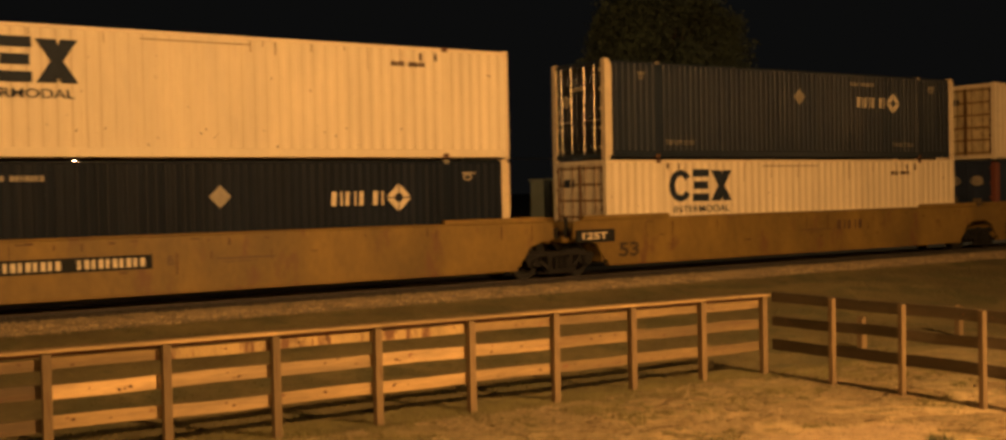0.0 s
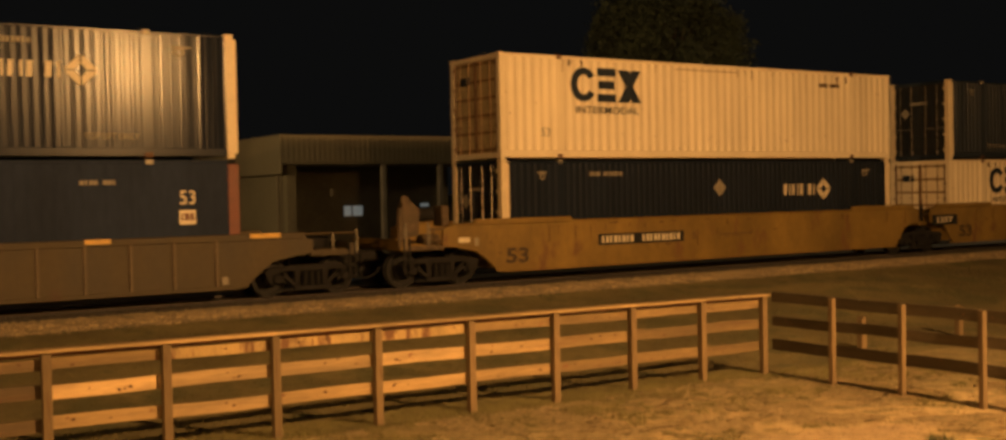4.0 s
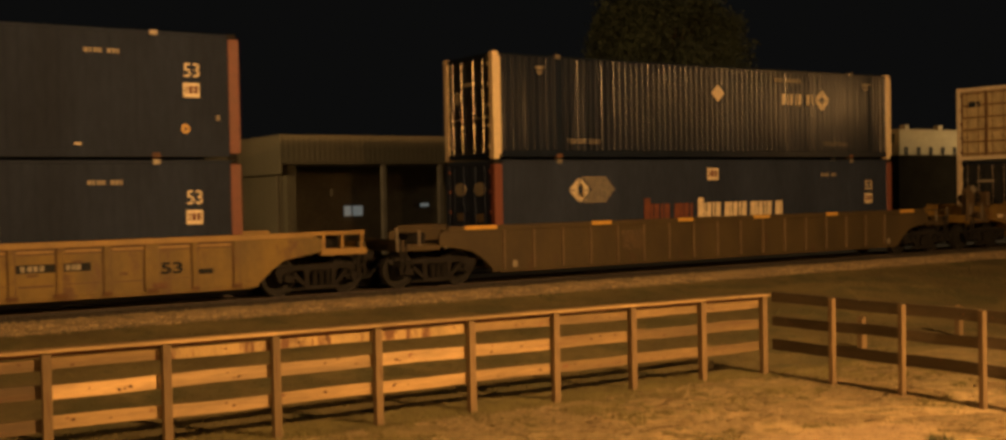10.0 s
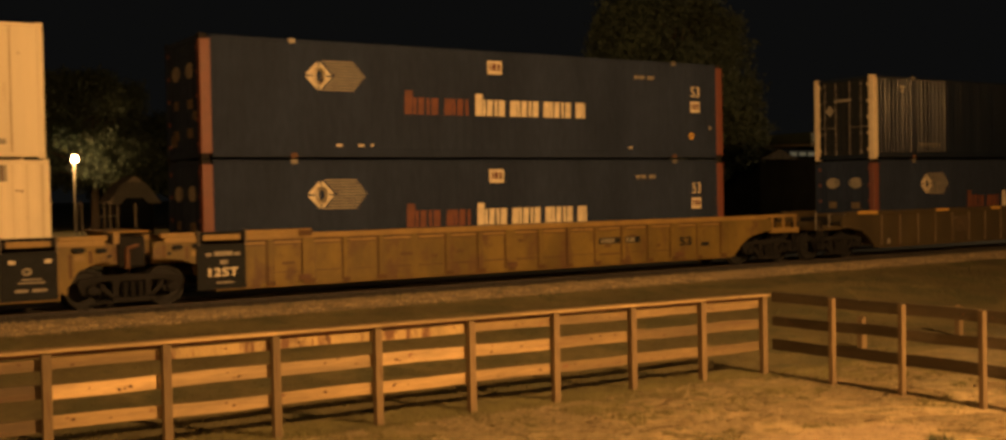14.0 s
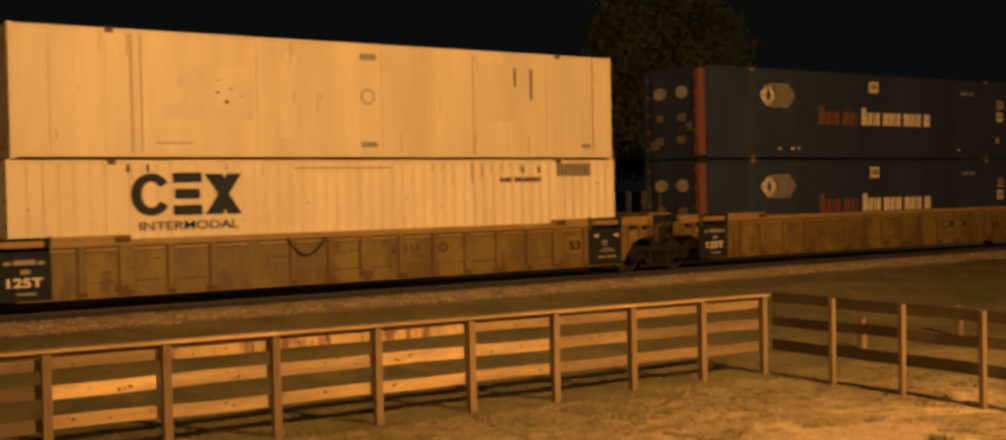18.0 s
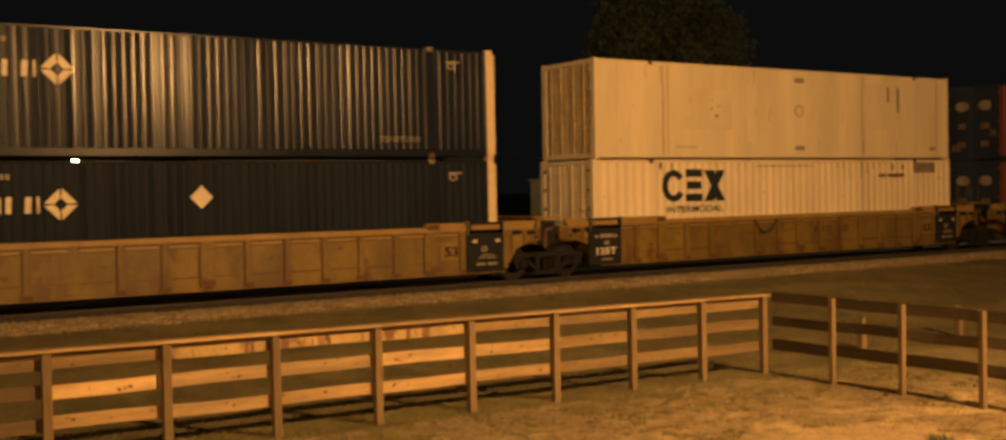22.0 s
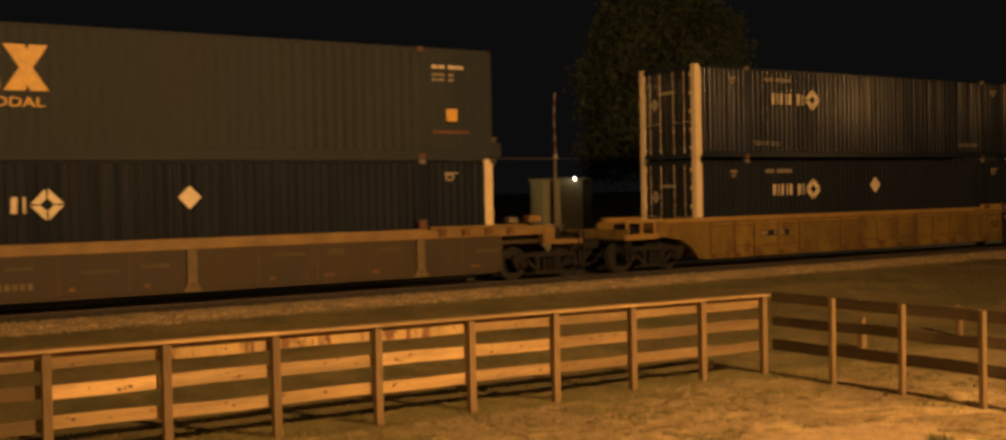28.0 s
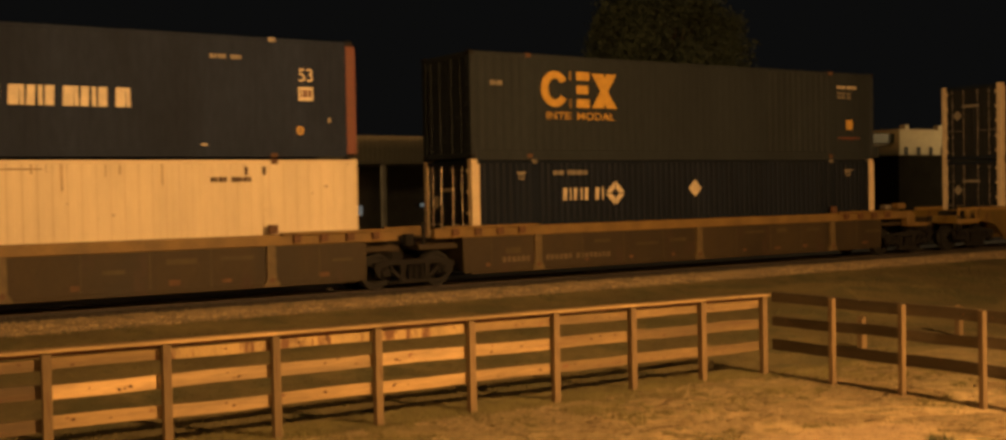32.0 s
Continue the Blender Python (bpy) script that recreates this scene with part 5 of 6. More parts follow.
scatter("grass_tufts", 16000, 3.0, 19.0, 8.6, 14.7, clump_shape, M_TUFT, "olive tufts of living grass in the dry yard", "grass", lambda x, y: patchy(x, y, 3.0, 0.3 - 0.5 * smooth(12.0, 14.4, y)), 21)
scatter("straw_litter", 24000, 3.0, 19.0, 8.6, 14.3, straw_shape, M_STRAW, "bleached straw lying on the yard", "straw", lambda x, y: patchy(x, y, 8.0, -0.1), 22)
scatter("fence_foot_grass", 5000, 2.0, 15.2, 14.4, 15.2, clump_shape, M_TUFT, "grass left long at the foot of the fence", "grass", lambda x, y: ground_z(x, y), 23)
weed = thing("weed_clump", (12.74, 9.2, ground_z(12.74, 9.2)), "dark low weed clump in the dry yard", "plant")
wr = np.random.default_rng(31)
wg = Geo()
for _ in range(160):
    a, r, h = wr.random() * 6.28, 0.14 * wr.random() ** 0.5, 0.03 + 0.06 * wr.random()
    px, py = r * math.cos(a), r * math.sin(a)
    wg.add([(px - 0.012, py, -0.03), (px + 0.012, py + 0.006, -0.03), (px * 1.5 + 0.01, py * 1.5, h)], [(0, 1, 2)])
part("leaves", wg, M_LEAF_LOW, weed)

# ---------------------------------------------------------------- the tracks
RAIL = [(-0.075, -0.17), (0.075, -0.17), (0.075, -0.15), (0.012, -0.13), (0.012, -0.04), (0.036, -0.03), (0.036, -0.003), (-0.036, -0.003), (-0.036, -0.03), (-0.012, -0.04), (-0.012, -0.13), (-0.075, -0.15)]
tie_mesh = Geo().box(-0.115, 0.115, -1.3, 1.3, -0.24, -0.062, 0.012).mesh("tie")
tie_mesh.materials.append(M_TIE)


def crowned_head(s, crown):
    """The rounded running surface of a rail."""
    g = Geo()
    pts = [(s - 0.035 + 0.07 * k / 8, -crown * ((k - 4) / 4) ** 2) for k in range(9)]
    for x in (-150, 260):
        g.v += [(x, a, b) for a, b in pts]
    g.f = [(k, 9 + k, 10 + k, k + 1) for k in range(8)]
    me = g.mesh("rail_head")
    me.polygons.foreach_set("use_smooth", [True] * len(me.polygons))
    return me


for centre, what in ((TRACK, "main railway track under the train"), (30.88, "second railway track behind the train"), (34.28, "third railway track beside the buildings")):
    tr = thing("railway_track", (0, centre, 0), what, "track", "", "structure")
    for s in (-0.717, 0.717):
        r = part("rail", Geo().prism([(s + a, b) for a, b in RAIL], "x", -150, 260), M_RAILSIDE, tr, "dark steel rail")
        worn = (s < 0 and centre != TRACK) or centre > 32
        part("rail_head", crowned_head(s, 0.00002 if centre == 30.88 else 0.00012), M_RAILHEAD if worn else M_RAILOLD, r, "polished running surface")
    if centre == TRACK:
        for i in range(130):
            part("tie", tie_mesh, None, tr, at=(-6 + i * 0.53, 0, 0))

# ---------------------------------------------------------------- the board fence
def board_fence(name, start, posts, along_x, top, boards, fall, label, cap):
    """Posts at the given distances from start, with boards on their far side; the whole fence falls with the ground."""
    f = thing(name, (*start, 0), label, "fence", "", "structure")
    rng = random.Random(3 if along_x else 8)

    def drop(d):
        return -fall * (d - 7.0) if along_x else -fall * d

    def place(d, y, z):
        return (d, y, z) if along_x else (y, -d, z)

    def plank(d0, d1, y0, y1, z0, z1, e0=0.0, e1=0.0, bow=0.0, seg=4):
        """A sawn board from d0 to d1, its ends off level by e0 and e1, a little bowed, with eased edges."""
        g = Geo()
        c = 0.005
        for q in range(seg + 1):
            u = q / seg
            d = d0 + (d1 - d0) * u
            zz = drop(d) + e0 + (e1 - e0) * u + bow * math.sin(math.pi * u)
            for y, z in ((y0 + c, z0), (y1 - c, z0), (y1, z0 + c), (y1, z1 - c), (y1 - c, z1), (y0 + c, z1), (y0, z1 - c), (y0, z0 + c)):
                g.v.append(place(d, y, z + zz))
        for q in range(seg):
            a = q * 8
            g.f += [(a + k, a + (k + 1) % 8, a + 8 + (k + 1) % 8, a + 8 + k) for k in range(8)]
        g.f += [tuple(range(8))[::-1], tuple(range(seg * 8, seg * 8 + 8))]
        return g

    for d in posts:
        px, py = start[0] + (d if along_x else 0), start[1] - (0 if along_x else d)
        a = rng.uniform(-0.008, 0.008)
        h = 0.056 if along_x else 0.046
        g = Geo().box(-h, h, -h, h, ground_z(px, py) - 0.3, top + drop(d), 0.008)
        o = part("post", g, M_FENCEV, f, at=(d, 0, 0) if along_x else (0, -d, 0))
        o.rotation_euler = (a, -a * 0.8, rng.uniform(-0.05, 0.05))
        for q in range(2):
            # drying cracks down the face
            z1 = top + drop(d) - rng.uniform(0.05, 0.5)
            cx = rng.uniform(-0.03, 0.03)
            part("crack", Geo().prism([(cx, z1), (cx + 0.006, z1 - 0.1), (cx + 0.002, z1 - rng.uniform(0.25, 0.5)), (cx - 0.003, z1 - 0.12)], "y" if along_x else "x", -0.0575, -0.0555), M_KNOT, o)
    for i, (p, q) in enumerate(zip(posts, posts[1:])):
        for k, (z0, z1) in enumerate(boards):
            d1, d2 = rng.uniform(-0.012, 0.012), rng.uniform(-0.012, 0.012)
            a, b = p + 0.004, q - 0.004
            bow = 0.008 * (1 if (i + k) % 2 else -1)
            # lumber is paler in the middle bays; the left bays' colour imitates lamp falloff
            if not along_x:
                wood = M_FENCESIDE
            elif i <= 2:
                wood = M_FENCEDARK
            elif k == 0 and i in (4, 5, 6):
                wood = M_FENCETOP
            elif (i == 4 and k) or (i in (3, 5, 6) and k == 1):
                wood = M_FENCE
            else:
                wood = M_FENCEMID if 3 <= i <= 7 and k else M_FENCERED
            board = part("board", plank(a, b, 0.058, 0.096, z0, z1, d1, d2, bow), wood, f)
            if along_x:
                for _ in range(rng.choice((1, 2, 2, 3))):
                    # knots, with the grain swept round them
                    u, h, r = rng.uniform(0.12, 0.88), rng.uniform(0.25, 0.75), rng.uniform(0.01, 0.022)
                    kx = a + (b - a) * u
                    kz = z0 + (z1 - z0) * h + d1 + (d2 - d1) * u + drop(kx) + bow * math.sin(math.pi * u)
                    lean = rng.uniform(-0.6, 0.6)
                    part("knot", Geo().prism([(kx + 1.5 * r * math.cos(w * 0.9) + lean * r * math.sin(w * 0.9), kz + r * math.sin(w * 0.9)) for w in range(7)], "y", 0.0545, 0.0585), M_KNOT, board)
                    if rng.random() < 0.5:
                        s = rng.choice((-1, 1))
                        part("grain_streak", Geo().prism([(kx, kz), (kx + s * 0.05, kz + 0.012), (kx + s * rng.uniform(0.1, 0.2), kz + 0.026), (kx + s * 0.05, kz + 0.004)][::s], "y", 0.055, 0.0583), M_GRAIN, board)
        if cap:
            # added strip whose dark red thickens the shadow line under the cap
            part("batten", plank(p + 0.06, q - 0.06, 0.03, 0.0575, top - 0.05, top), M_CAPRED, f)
            a, b = p - 0.003 + (0.006 if i else -0.08), q - 0.003 + (0.08 if i == len(posts) - 2 else 0)
            part("cap_board", plank(a, b, -0.105, 0.105, top + 0.002, top + 0.04, rng.uniform(0, 0.004), rng.uniform(0, 0.004), rng.uniform(-0.004, 0.004)), M_FENCE, f)
    return f


# darkened lumber for the left bays, where the lamp's light falls off
M_FENCEDARK = mat("lamp_falloff_fence_lumber", (0.17, 0.112, 0.05), 0.75, dark=0.6, scale=2.2, fine=24, bump=0.25, stretch=(0.22, 1, 2.2), dirt=(0.1, 0.055, 0.025), dirt_at=0.58, rand=0.3, grain=0.7, specks=0.7)
M_GRAIN = mat("dark_swept_grain", (0.24, 0.13, 0.055), 0.8, dark=0.6, scale=8, fine=30, bump=0.1)
FRONT_POSTS = (-1.6, -0.1, 1.45, 2.911, 4.355, 5.827, 7.351, 8.905, 10.457, 12.011, 13.557, 15.03)
board_fence("fence_front", (0.0, 14.5), FRONT_POSTS, True, 0.562, [(0.355, 0.495), (-0.01, 0.165), (-0.395, -0.23)], 0.0095, "weathered board fence with a flat top rail", True)
SIDE_POSTS = [0.0, 1.47, 2.86, 4.27, 5.8, 7.25, 8.7, 10.15]
board_fence("fence_side", (15.07, 14.45), SIDE_POSTS[1:], False, 0.55, [(0.375, 0.565), (-0.015, 0.16), (-0.43, -0.24)], 0.0, "weathered board fence running along the yard's side", False)
corner = thing("fence_side", (15.07, 14.45, 0), "first bay of the side fence at the corner", "fence", "", "structure")
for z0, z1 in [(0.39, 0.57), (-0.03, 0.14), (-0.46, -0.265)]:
    # same darkened colour, standing in for shade on the side boards
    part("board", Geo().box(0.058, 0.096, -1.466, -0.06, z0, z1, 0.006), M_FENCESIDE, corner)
# two short marker posts in the field beyond
for px, py, h in ((18.95, 15.55, 0.6), (22.1, 15.5, 0.62)):
    m = thing("marker_post", (px, py, ground_z(px, py)), "short pale wooden post standing in the grass", "post")
    part("shaft", Geo().box(-0.07, 0.07, -0.07, 0.07, -0.2, h, 0.01), M_FENCEV, m)
    part("top", Geo().prism([(-0.075, h), (0.075, h), (0, h + 0.07)], "y", -0.075, 0.075), M_FENCEV, m)


# ---------------------------------------------------------------- behind the track
M_LEAF = mat("dark_tree_leaves", (0.075, 0.102, 0.066), 0.85, dark=0.5, scale=0.5, fine=3, bump=0)
M_BARK = mat("rough_bark", (0.12, 0.085, 0.055), 0.9, dark=0.5, scale=4, fine=20, bump=0.5, stretch=(1, 1, 0.2))
M_METALWALL = mat("beige_metal_cladding", (0.2, 0.18, 0.125), 0.7, dark=0.85, scale=0.6, fine=8, bump=0.03)
M_DARKWALL = mat("grey_brown_wall", (0.22, 0.19, 0.135), 0.8, dark=0.7, scale=0.7, fine=8, bump=0.1)
M_SHEDDARK = mat("dark_shed_boards", (0.05, 0.042, 0.033), 0.9, dark=0.7, scale=0.8, fine=8, bump=0.1, spec=0.1)
M_SHED = mat("dim_shed_boards", (0.3, 0.25, 0.18), 0.9, dark=0.7, scale=0.8, fine=8, bump=0.1, spec=0.1)
M_CONCRETE = mat("stained_concrete", (0.34, 0.31, 0.26), 0.85, dark=0.7, scale=1.2, fine=14, bump=0.2)
M_ROOF = mat("green_metal_roof", (0.034, 0.048, 0.029), 0.6, dark=0.8, scale=0.7, fine=8, bump=0.05)
M_WHITEWALL = mat("white_parapet_wall", (0.46, 0.4, 0.25), 0.8, dark=0.85, scale=0.6, fine=8, bump=0.1)
M_CABIN = mat("aluminium_cabin", (0.3, 0.3, 0.22), 0.5, 0.2, dark=0.8, scale=1.0, fine=10, bump=0.03)
M_GLASS = glow("dim_cool_window", (0.7, 0.8, 0.8), 0.12)
M_PALEWIN = glow("dim_pale_window", (0.75, 0.78, 0.6), 0.06)
M_SMALLLAMP = glow("small_white_lamp", (1.0, 0.85, 0.6), 30.0)


def tree(at, height, crown_r, crown_z, leaves, seed, label, clumps=26, leaf=0.22):
    """A tapered trunk with limbs, and a crown of many leaves in uneven clumps."""
    rng = np.random.default_rng(seed)
    t = thing("tree", at, label, "tree")
    g = Geo().rod((0, 0, -0.3), (0.1, 0, crown_z * 0.6), height * 0.03, 10, height * 0.02)
    g.rod((0.1, 0, crown_z * 0.6), (0, 0.1, crown_z + height * 0.2), height * 0.02, 8, height * 0.007)
    cents = []
    for i in range(clumps):
        a = i * 2.4
        h = rng.random()
        zz = crown_z - (height - crown_z) * 0.42 + (height - crown_z) * 1.27 * h
        rr = crown_r * (0.75 * math.sqrt(max(0.05, 1 - ((h - 0.34) / 0.7) ** 2))) * (0.55 + 0.5 * rng.random())
        c = Vector((rr * math.cos(a), rr * math.sin(a), zz))
        cents.append(c)
        g.rod((0.05, 0.05, crown_z * 0.5 + zz * 0.25), tuple(c), height * 0.009, 6, height * 0.003)
    part("trunk", g, M_BARK, t, "trunk with spreading limbs")
    v, f = [], []
    for i in range(leaves):
        c = cents[i % clumps]
        d = rng.normal(size=3)
        d /= np.linalg.norm(d)
        r = crown_r * 0.34 * rng.random() ** 0.45 * (0.75 + 0.5 * noise.noise((d[0] * 2 + i % clumps, d[1] * 2, d[2] * 2)))
        p = np.array(c[:]) + d * r * np.array((1, 1, 0.85))
        u = rng.normal(size=3)
        u /= np.linalg.norm(u)
        w = np.cross(u, rng.normal(size=3))
        w /= np.linalg.norm(w) + 1e-6
        s = leaf * (0.6 + 0.8 * rng.random())
        k = len(v)
        v += [tuple(p - u * s), tuple(p + w * s * 0.45), tuple(p + u * s), tuple(p - w * s * 0.45)]
        f.append((k, k + 1, k + 2, k + 3))
    me = bpy.data.meshes.new("crown")
    me.from_pydata(v, [], f)
    me.materials.append(M_LEAF)
    part("crown", me, None, t, "dense dark green crown")
    return t


def gz(x, y):
    return ground_z(x, y)


tree((44.6, 50.0, gz(44, 50)), 15.2, 6.2, 7.6, 150000, 11, "large dark broadleaf tree behind the railway", 130, 0.13)
tree((14.5, 113.0, gz(14.5, 113)), 22, 8.5, 12, 30000, 12, "tall tree beside the street lamp", 44, 0.2)
tree((28.6, 117.4, gz(28.6, 117.4)), 16, 7.6, 8.0, 40000, 13, "broadleaf tree lit by the street lamp", 44, 0.2)
tree((15.5, 97.0, gz(15, 97)), 11, 3.6, 6.5, 9000, 15, "leafy tree at the edge of the lamp light", 22, 0.17)

tree((27.0, 142.0, gz(27, 142)), 18, 9.5, 9, 16000, 16, "dark tree in the distance", 36, 0.3)
tree((38.0, 136.0, gz(38, 136)), 14, 8.0, 7, 14000, 17, "dark tree beyond the shed", 36, 0.3)
tree((3.0, 128.0, gz(3, 128)), 17, 8.0, 8.5, 14000, 18, "dark distant broadleaf tree", 36, 0.3)
# the street lamp behind the track
lamp = thing("street_lamp", (FAR_LAMP[0], FAR_LAMP[1], gz(*FAR_LAMP[:2])), "lit sodium street lamp on a tall pole", "street lamp")
hz = FAR_LAMP[2] - gz(*FAR_LAMP[:2])
part("pole", Geo().rod((0, 0.5, -0.3), (0, 0.5, hz + 0.25), 0.13, 10, 0.09), M_CONCRETE, lamp, "pale lamp pole")
part("arm", Geo().rod((0, 0.5, hz + 0.2), (0, 0.1, hz + 0.36), 0.04, 8), M_CHROME, lamp)
part("lamp_head", Geo().box(-0.3, 0.3, -0.35, 0.3, hz + 0.3, hz + 0.5, 0.06), M_CHROME, lamp)
part("lamp_glass", Geo().lathe([(0.0, -0.3), (0.19, -0.22), (0.29, 0.0), (0.19, 0.22), (0.0, 0.3)], (0, 0, hz + 0.02), 18), M_LIT, lamp, "glowing lamp glass")

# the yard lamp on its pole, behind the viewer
for at, what in ((HALL_LAMP, "invented street lamp near the metal building, outside the view"), (STATION_LAMP, "street lamp near the station building"), (ROAD_LAMP, "sodium street lamp beside the road"), (SIDE_LAMP, "sodium street lamp far along the yard"), (FILL_LAMP, "added sodium fill lamp behind the yard, outside the view")):
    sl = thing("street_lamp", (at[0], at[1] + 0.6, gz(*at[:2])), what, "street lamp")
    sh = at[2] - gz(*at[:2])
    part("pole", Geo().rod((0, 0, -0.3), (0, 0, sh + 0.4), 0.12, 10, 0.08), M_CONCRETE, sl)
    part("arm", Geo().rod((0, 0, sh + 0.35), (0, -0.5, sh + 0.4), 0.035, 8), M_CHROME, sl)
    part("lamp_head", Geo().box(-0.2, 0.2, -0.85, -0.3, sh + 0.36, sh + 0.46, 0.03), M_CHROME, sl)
yl = thing("street_lamp", (YARD_LAMP[0], YARD_LAMP[1] - 0.8, gz(14, -4)), "sodium yard lamp on a wooden pole", "street lamp")
yh = YARD_LAMP[2] - gz(14, -4)
part("pole", Geo().rod((0, 0, -0.3), (0, 0, yh + 0.6), 0.16, 10, 0.11), M_BARK, yl, "wooden pole")
part("arm", Geo().rod((0, 0, yh + 0.4), (0, 0.7, yh + 0.45), 0.04, 8), M_CHROME, yl)
part("lamp_head", Geo().box(-0.2, 0.2, 0.5, 1.1, yh + 0.4, yh + 0.5, 0.03), M_CHROME, yl)


def ribbed_panel(x0, x1, z0, z1, y, pitch, depth):
    return corrugated(x0, x1, z0, z1, pitch, depth, y)


# flat-roofed metal-clad building with a deep fascia and an open porch
bx0, by0 = 18.55, 45.0
bg = gz(22, 45)
hall = thing("metal_building", (bx0, by0, bg), "beige metal-clad flat-roofed building with an open porch", "building")
top, fas = 4.97 - bg, 3.85 - bg
for (x0, x1, y) in ((0.0, 10.7, 0.0),):
    part("fascia", ribbed_panel(x0, x1, fas, top, y, 0.24, 0.012), M_METALWALL, hall, "deep ribbed metal fascia")
part("fascia", Geo().box(-0.02, 0.05, 0.02, 10.8, fas - 0.45, top), M_METALWALL, hall)
part("roof", Geo().box(-0.05, 10.75, -0.04, 10.8, top, top + 0.08, 0.02), M_METALWALL, hall, "flat roof edge")
part("soffit", Geo().box(0.06, 10.7, 0.06, 10.8, fas - 0.05, fas - 0.01), M_DARKWALL, hall)
part("end_wall", Geo().box(0.35, 0.5, 0.3, 10.6, -0.2, fas - 0.05), M_METALWALL, hall)
part("front_wall", Geo().box(0.5, 0.75, 0.3, 0.45, -0.2, fas - 0.05), M_METALWALL, hall)
part("back_wall", Geo().box(0.51, 10.5, 4.2, 4.35, -0.2, fas - 0.05), M_DARKWALL, hall, "dim wall at the back of the porch")
for px in (4.9, 7.8, 10.4):
    part("column", Geo().box(px - 0.1, px + 0.1, 0.2, 0.4, -0.2, fas - 0.05, 0.01), M_CONCRETE, hall)
win = part("window", Geo().box(4.8, 5.75, 4.12, 4.19, 1.95, 2.42, 0.01), M_GLASS, hall, "window with a dim cool light")
part("mullion", Geo().box(5.15, 5.2, 4.09, 4.11, 1.95, 2.42), M_DARKWALL, win)
part("window", Geo().box(8.9, 9.35, 4.12, 4.19, 2.3, 2.46, 0.01), M_GLASS, hall)
part("downpipe", Geo().rod((0.3, 1.2, 0), (0.3, 1.2, fas), 0.06, 8), M_DARKWALL, hall)
lad = Geo()
for yy in (0.75, 1.1):
    lad.rod((0.28, yy, 0.2), (0.28, yy, fas + 0.1), 0.025, 6)
for k in range(11):
    lad.rod((0.28, 0.75, 0.4 + k * 0.3), (0.28, 1.1, 0.4 + k * 0.3), 0.018, 6)
part("wall_ladder", lad, M_DARKWALL, hall, "dark roof ladder on the end wall")
part("wall_lamp", Geo().box(2.3, 2.45, 0.1, 0.25, 2.9, 3.2, 0.02), M_DARKWALL, hall)

# small gabled shed further off
sx, sy = 20.05, 78.0
shed = thing("gabled_shed", (sx, sy, gz(sx, sy) - 0.35), "small dim gabled shed under the trees", "shed")
part("wall", Geo().box(0.1, 2.8, 0.0, 2.0, -0.1, 3.0), M_SHEDDARK, shed)
part("roof", Geo().prism([(-0.35, 3.0), (3.25, 3.0), (2.3, 4.3), (1.45, 4.85), (0.6, 4.3)], "y", -0.4, 2.2), M_SHED, shed, "dim pitched roof")
part("door_opening", Geo().prism([(0.45, -0.2), (2.45, -0.2), (2.45, 2.9), (2.0, 3.4), (0.9, 3.4), (0.45, 2.9)], "y", -0.45, -0.41), M_BLACK, shed, "dark arched opening")

# railway signal cabin with a small lamp, and the raised crossing gate by it
cx, cy = 26.3, 36.2
cab = thing("signal_cabin", (cx, cy, gz(cx, cy)), "grey metal signal cabin with a small lamp", "cabin")
ch = 2.9 - gz(cx, cy)
part("body", Geo().box(0.0, 1.3, 0, 1.8, 0.15, ch, 0.02), M_CABIN, cab)
part("roof", Geo().box(-0.06, 1.36, -0.06, 1.86, ch, ch + 0.06, 0.015), M_CABIN, cab)
part("door", Geo().box(0.2, 1.1, -0.025, 0.0, 0.3, ch - 0.15, 0.008), M_CABIN, cab)
part("notice", Geo().box(0.75, 0.95, -0.034, -0.027, 1.9, 2.2), M_MARKG, cab, "small pale notice")
part("base", Geo().box(-0.05, 1.35, -0.05, 1.85, -0.3, 0.15), M_CONCRETE, cab)
part("lamp", Geo().lathe([(0, -0.04), (0.035, -0.03), (0.04, 0.02), (0, 0.04)], (0.85, -0.05, ch + 0.03), 10), M_SMALLLAMP, cab, "small bright lamp")
case = thing("equipment_case", (25.68, 36.2, gz(25.7, 36.2)), "slim pale equipment case beside the signal cabin", "cabinet")
ec = 2.85 - gz(25.4, 36.2)
part("body", Geo().box(0, 0.3, 0, 0.6, 0.0, ec, 0.015), M_CABIN, case)
part("lid", Geo().box(-0.03, 0.33, -0.03, 0.63, ec, ec + 0.04), M_CABIN, case)
bin2 = thing("equipment_case", (28.05, 36.6, gz(28, 36.6)), "dark equipment case beside the signal cabin", "cabinet")
part("body", Geo().box(0, 0.3, 0, 0.6, 0.0, 3.35, 0.015), M_DARKWALL, bin2)
gate = thing("crossing_gate", (26.1, 36.0, gz(26, 36)), "raised level-crossing gate arm with red bands", "crossing gate")
gb = -gz(26, 36)
part("mast", Geo().rod((0, 0, -0.3), (0, 0, gb + 2.6), 0.06, 10), M_DARKWALL, gate)
part("mechanism", Geo().box(-0.25, 0.2, -0.2, 0.2, gb + 0.5, gb + 1.2, 0.03), M_CHROME, gate)
for k in range(9):
    z0, z1 = gb + 3.85 + k * 0.27, gb + 3.85 + k * 0.27 + 0.262
    bow = [0.05 * ((q - 4.5) / 4.5) ** 2 for q in (k, k + 1)]
    w = 0.03 - 0.001 * k
    part("arm_band", Geo().prism([(bow[0] - w, z0), (bow[0] + w, z0), (bow[1] + w, z1), (bow[1] - w, z1)], "y", -0.02, 0.02), M_MARKR if k % 2 else M_MARKG, gate)
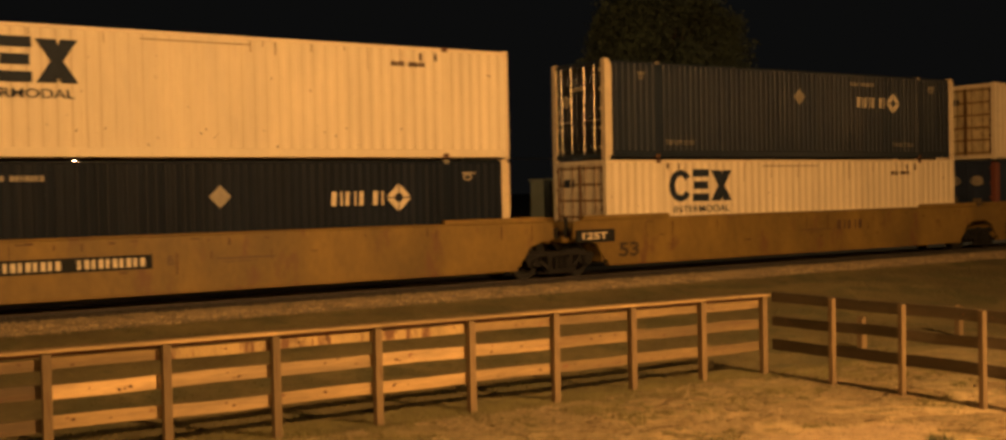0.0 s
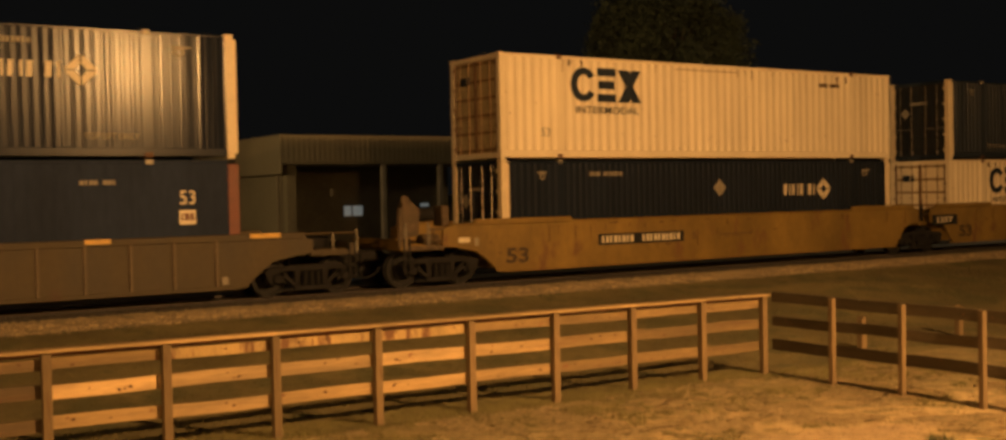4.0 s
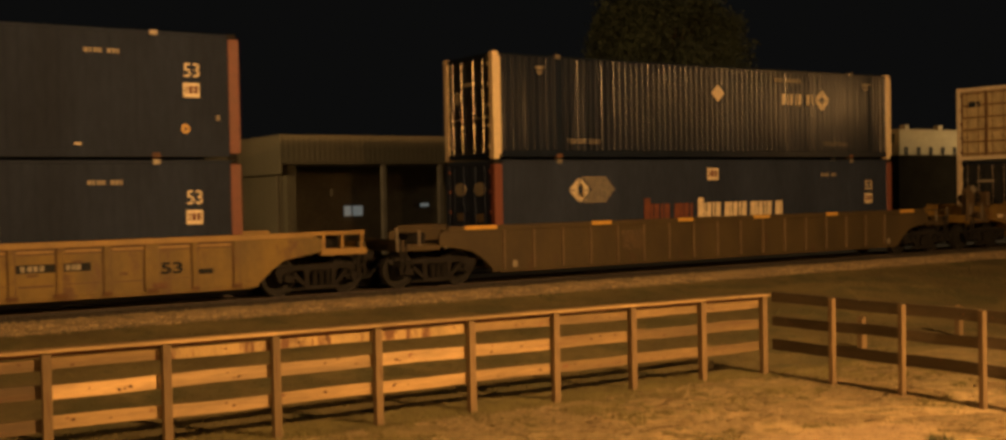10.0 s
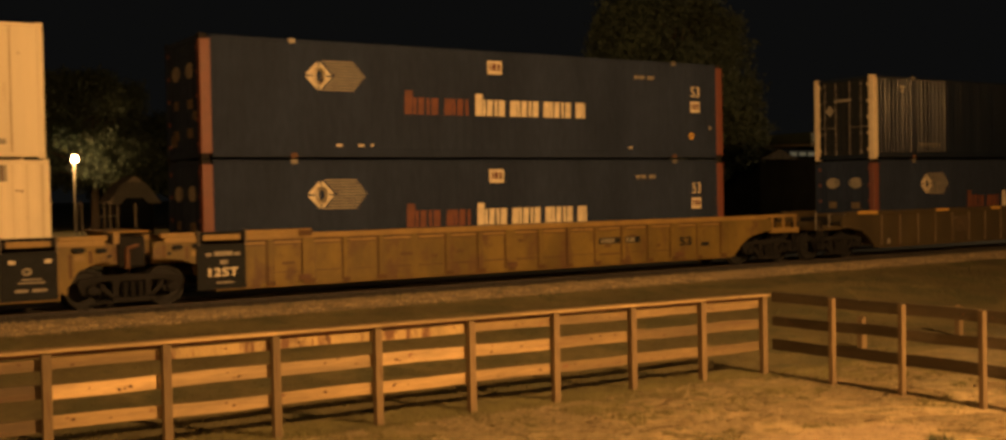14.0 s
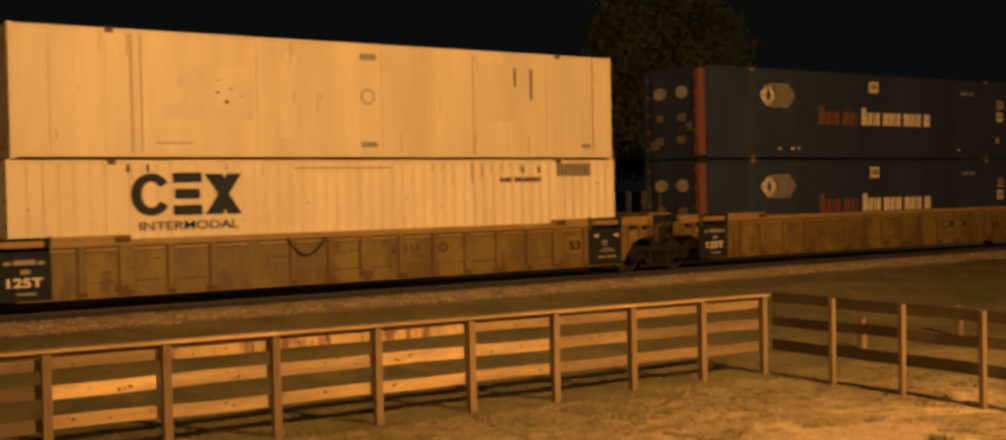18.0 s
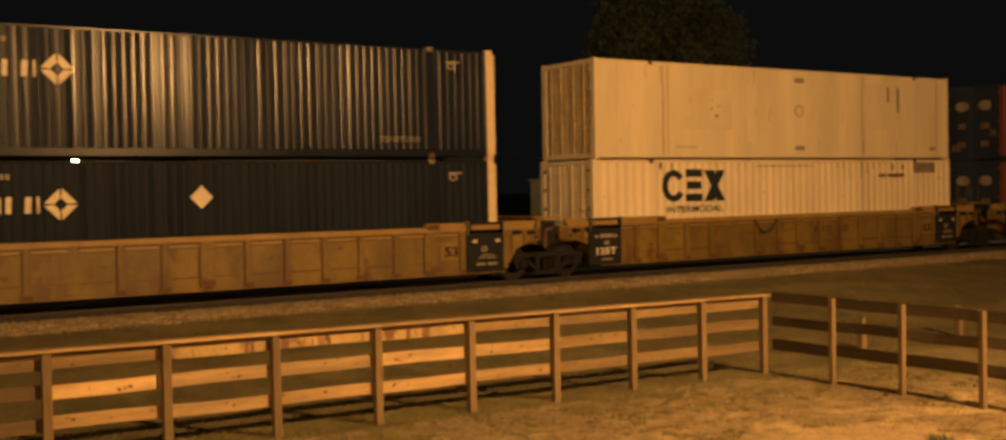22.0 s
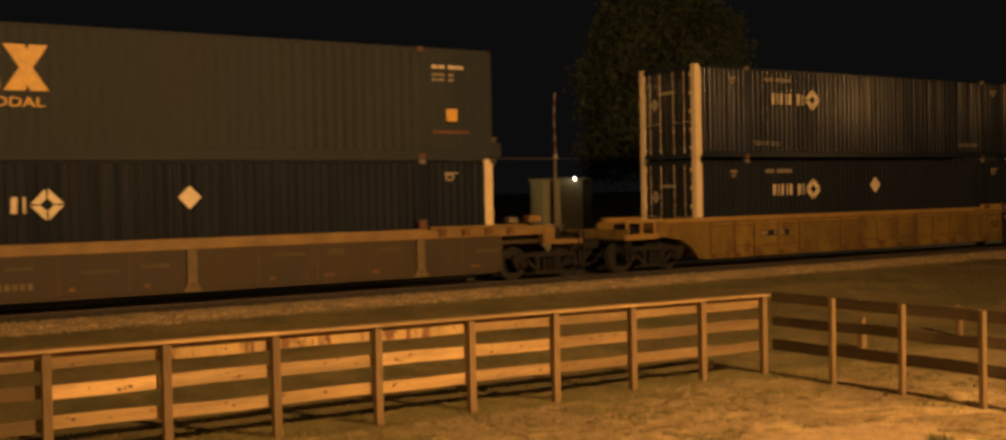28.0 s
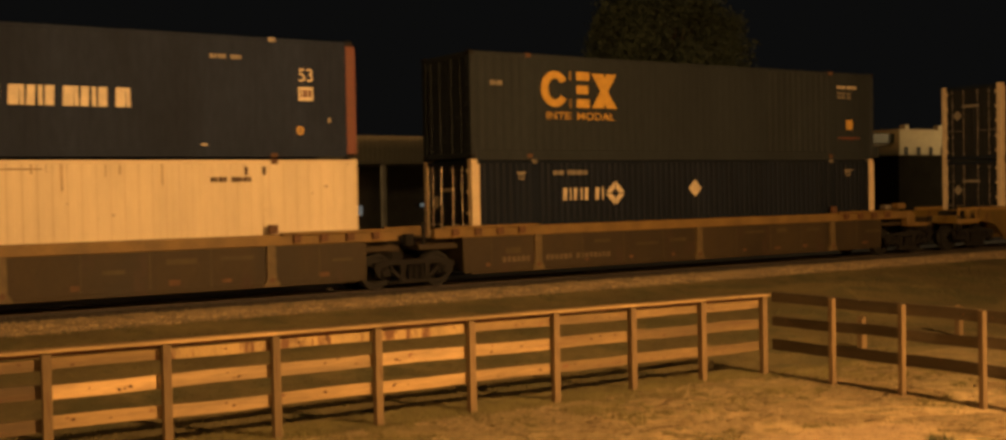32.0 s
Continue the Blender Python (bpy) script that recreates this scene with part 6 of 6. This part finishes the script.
part("arm_lamp", Geo().box(-0.03, 0.1, -0.05, 0.03, gb + 3.76, gb + 3.86), M_MARKW, gate, "small white fitting at the arm's foot")
part("arm_foot", Geo().box(-0.05, 0.05, -0.02, 0.02, gb + 0.9, gb + 3.75), M_DARKWALL, gate)
part("cantilever", Geo().rod((-3.2, 0, gb + 3.72), (1.2, 0, gb + 3.72), 0.02, 6), M_CHROME, gate)

# long low station building with a green roof edge and a white end block
tx, ty = 51.5, 45.5
sg = gz(tx, ty)
st = thing("station_building", (tx, ty, sg), "long low building with a green roof and a white parapet block", "building")
part("wall", Geo().box(0.0, 7.2, 2.0, 6, -0.3, 4.6 - sg), M_DARKSTOREY, st)
part("roof_edge", Geo().box(-0.25, 7.2, 0, 6.2, 5.0 - sg, 5.6 - sg, 0.03), M_ROOF, st, "green metal roof edge")
part("soffit", Geo().box(-0.2, 7.1, 0.1, 6.0, 4.85 - sg, 4.94 - sg), M_DARKWALL, st)
for k in range(9):
    part("window", Geo().box(0.15 + k * 0.77, 0.72 + k * 0.77, 1.94, 1.99, 4.3 - sg, 4.55 - sg), M_PALEWIN if k < 7 else M_GLASS, st, "dim high window")
part("end_block", Geo().box(7.25, 17.27, -0.3, 6.5, 4.28 - sg, 5.8 - sg, 0.03), M_WHITEWALL, st, "white parapet block")
part("lower_wall", Geo().box(7.3, 17.2, -0.2, 6.4, -0.3, 4.27 - sg), M_DARKSTOREY, st, "dark lower storey")
part("cornice", Geo().box(7.2, 17.32, -0.36, 6.6, 5.805 - sg, 5.88 - sg, 0.02), M_WHITEWALL, st)
for k in range(8):
    part("window", Geo().box(7.72 + k * 1.2, 8.05 + k * 1.2, -0.33, -0.305, 4.3 - sg, 4.78 - sg), M_BLACK, st, "dark window opening")
for px in (9.5, 12.9):
    part("chimney", Geo().box(px, px + 0.4, 1, 1.4, 5.89 - sg, 6.25 - sg), M_WHITEWALL, st)
hut = thing("gabled_hut", (47.6, 46.0, gz(47.6, 46)), "dim hut with a pitched roof", "shed")
hz2 = gz(47.6, 46)
part("wall", Geo().box(0, 2.6, 0, 3, -0.3, 4.06 - hz2), M_DARKSTOREY, hut)
part("roof", Geo().prism([(-0.25, 4.04 - hz2), (2.85, 4.04 - hz2), (1.3, 4.64 - hz2)], "y", -0.3, 3.3), M_BARK, hut)


# ---------------------------------------------------------------- the train
TRAIN = []


def stack(x0, lower, upper, low_label, up_label, low_marks="rear", up_marks="rear", up_len=CL, up_shift=0.0, grille=False, back=0.0, fore=0.0):
    a = container(lower, x0, 0.44, low_label, low_marks, CL, grille, back, fore)
    b = container(upper, x0 + up_shift, 0.44 + CH + 0.012, up_label, up_marks, up_len, False, back, fore)
    TRAIN.extend((a, b))


def unit(kind, x0, rear, front, label, plated=False, hose=False):
    TRAIN.append(well_car(kind, x0, x0 + CL, rear, front, label, plated, hose))


NAVY = "dark blue ribbed container with white posts"
CREAM = "cream corrugated container with dark mark"
SLATE = "slate blue container with red corner posts"
unit("smooth", 101.95, "lean", "own", "smooth orange well car leading the visible train")
stack(101.95, "slate", "cream", SLATE + " in the leading car", CREAM + " stacked on a slate one")
unit("smooth", 83.28, "shared", "shared", "smooth faded orange well car with dark numerals")
stack(83.28, "cream", "navy", CREAM + " low in a smooth well car", NAVY + " on a cream one", up_marks="front")
unit("smooth", 63.8, "own", "lean", "smooth faded orange well car with a dark number panel", True)
stack(63.8, "navy", "cream", NAVY + " below a cream one", CREAM + " on a dark one", low_marks="front")
unit("ribbed", 40.1, "own", "own", "dark brown ribbed well car with yellow patches")
stack(40.18, "slate", "navy", SLATE + " below a dark one", NAVY + " on a slate one", up_marks="front", back=0.2, fore=0.1)
unit("yellow", 16.75, "lean", "own", "weathered yellow ribbed well car, front unit")
stack(16.75, "slate", "slate", SLATE + " below its twin", SLATE + " on its twin", back=0.3)
unit("yellow", -3.04, "lean", "shared", "weathered yellow ribbed well car with a hanging hose", False, True)
stack(-3.04, "cream", "white", CREAM + " below a plain white one", "plain white smooth-sided container with scuffs", up_len=15.99, up_shift=0.1, grille=True, back=0.2)
unit("yellow", -22.68, "own", "shared", "weathered yellow ribbed well car, rear unit")
stack(-22.68, "navy", "navy", NAVY + " below its twin", NAVY + " on its twin", back=0.22)
unit("brown", -46.58, "shared", "own", "dark brown well car with worn yellow top chord")
stack(-46.58, "navy", "green", NAVY + " below a dark green one", "dark green container with a yellow block mark", back=-0.08, fore=0.17)
unit("brown", -66.2, "own", "lean", "dark brown well car with flared yellow gussets")
stack(-66.2, "cream", "slate", CREAM + " below a slate blue one", SLATE + " on a cream one", fore=0.2)


def motions():
    """The whole train runs by, and its wheels turn."""
    homes = [(ob, ob.location.copy()) for ob in TRAIN]
    times = [i * 2.0 for i in range(17)]
    for ob, home in homes:
        walk(ob, [(t, Matrix.Translation(home + Vector((along(t), 0, 0)))) for t in times])
    spin = [i / 6 for i in range(193)]
    for w in WHEELSETS:
        home = w.location.copy()
        walk(w, [(t, Matrix.Translation(home) @ Matrix.Rotation(along(t) / 0.463, 4, "Y")) for t in spin])


motions()
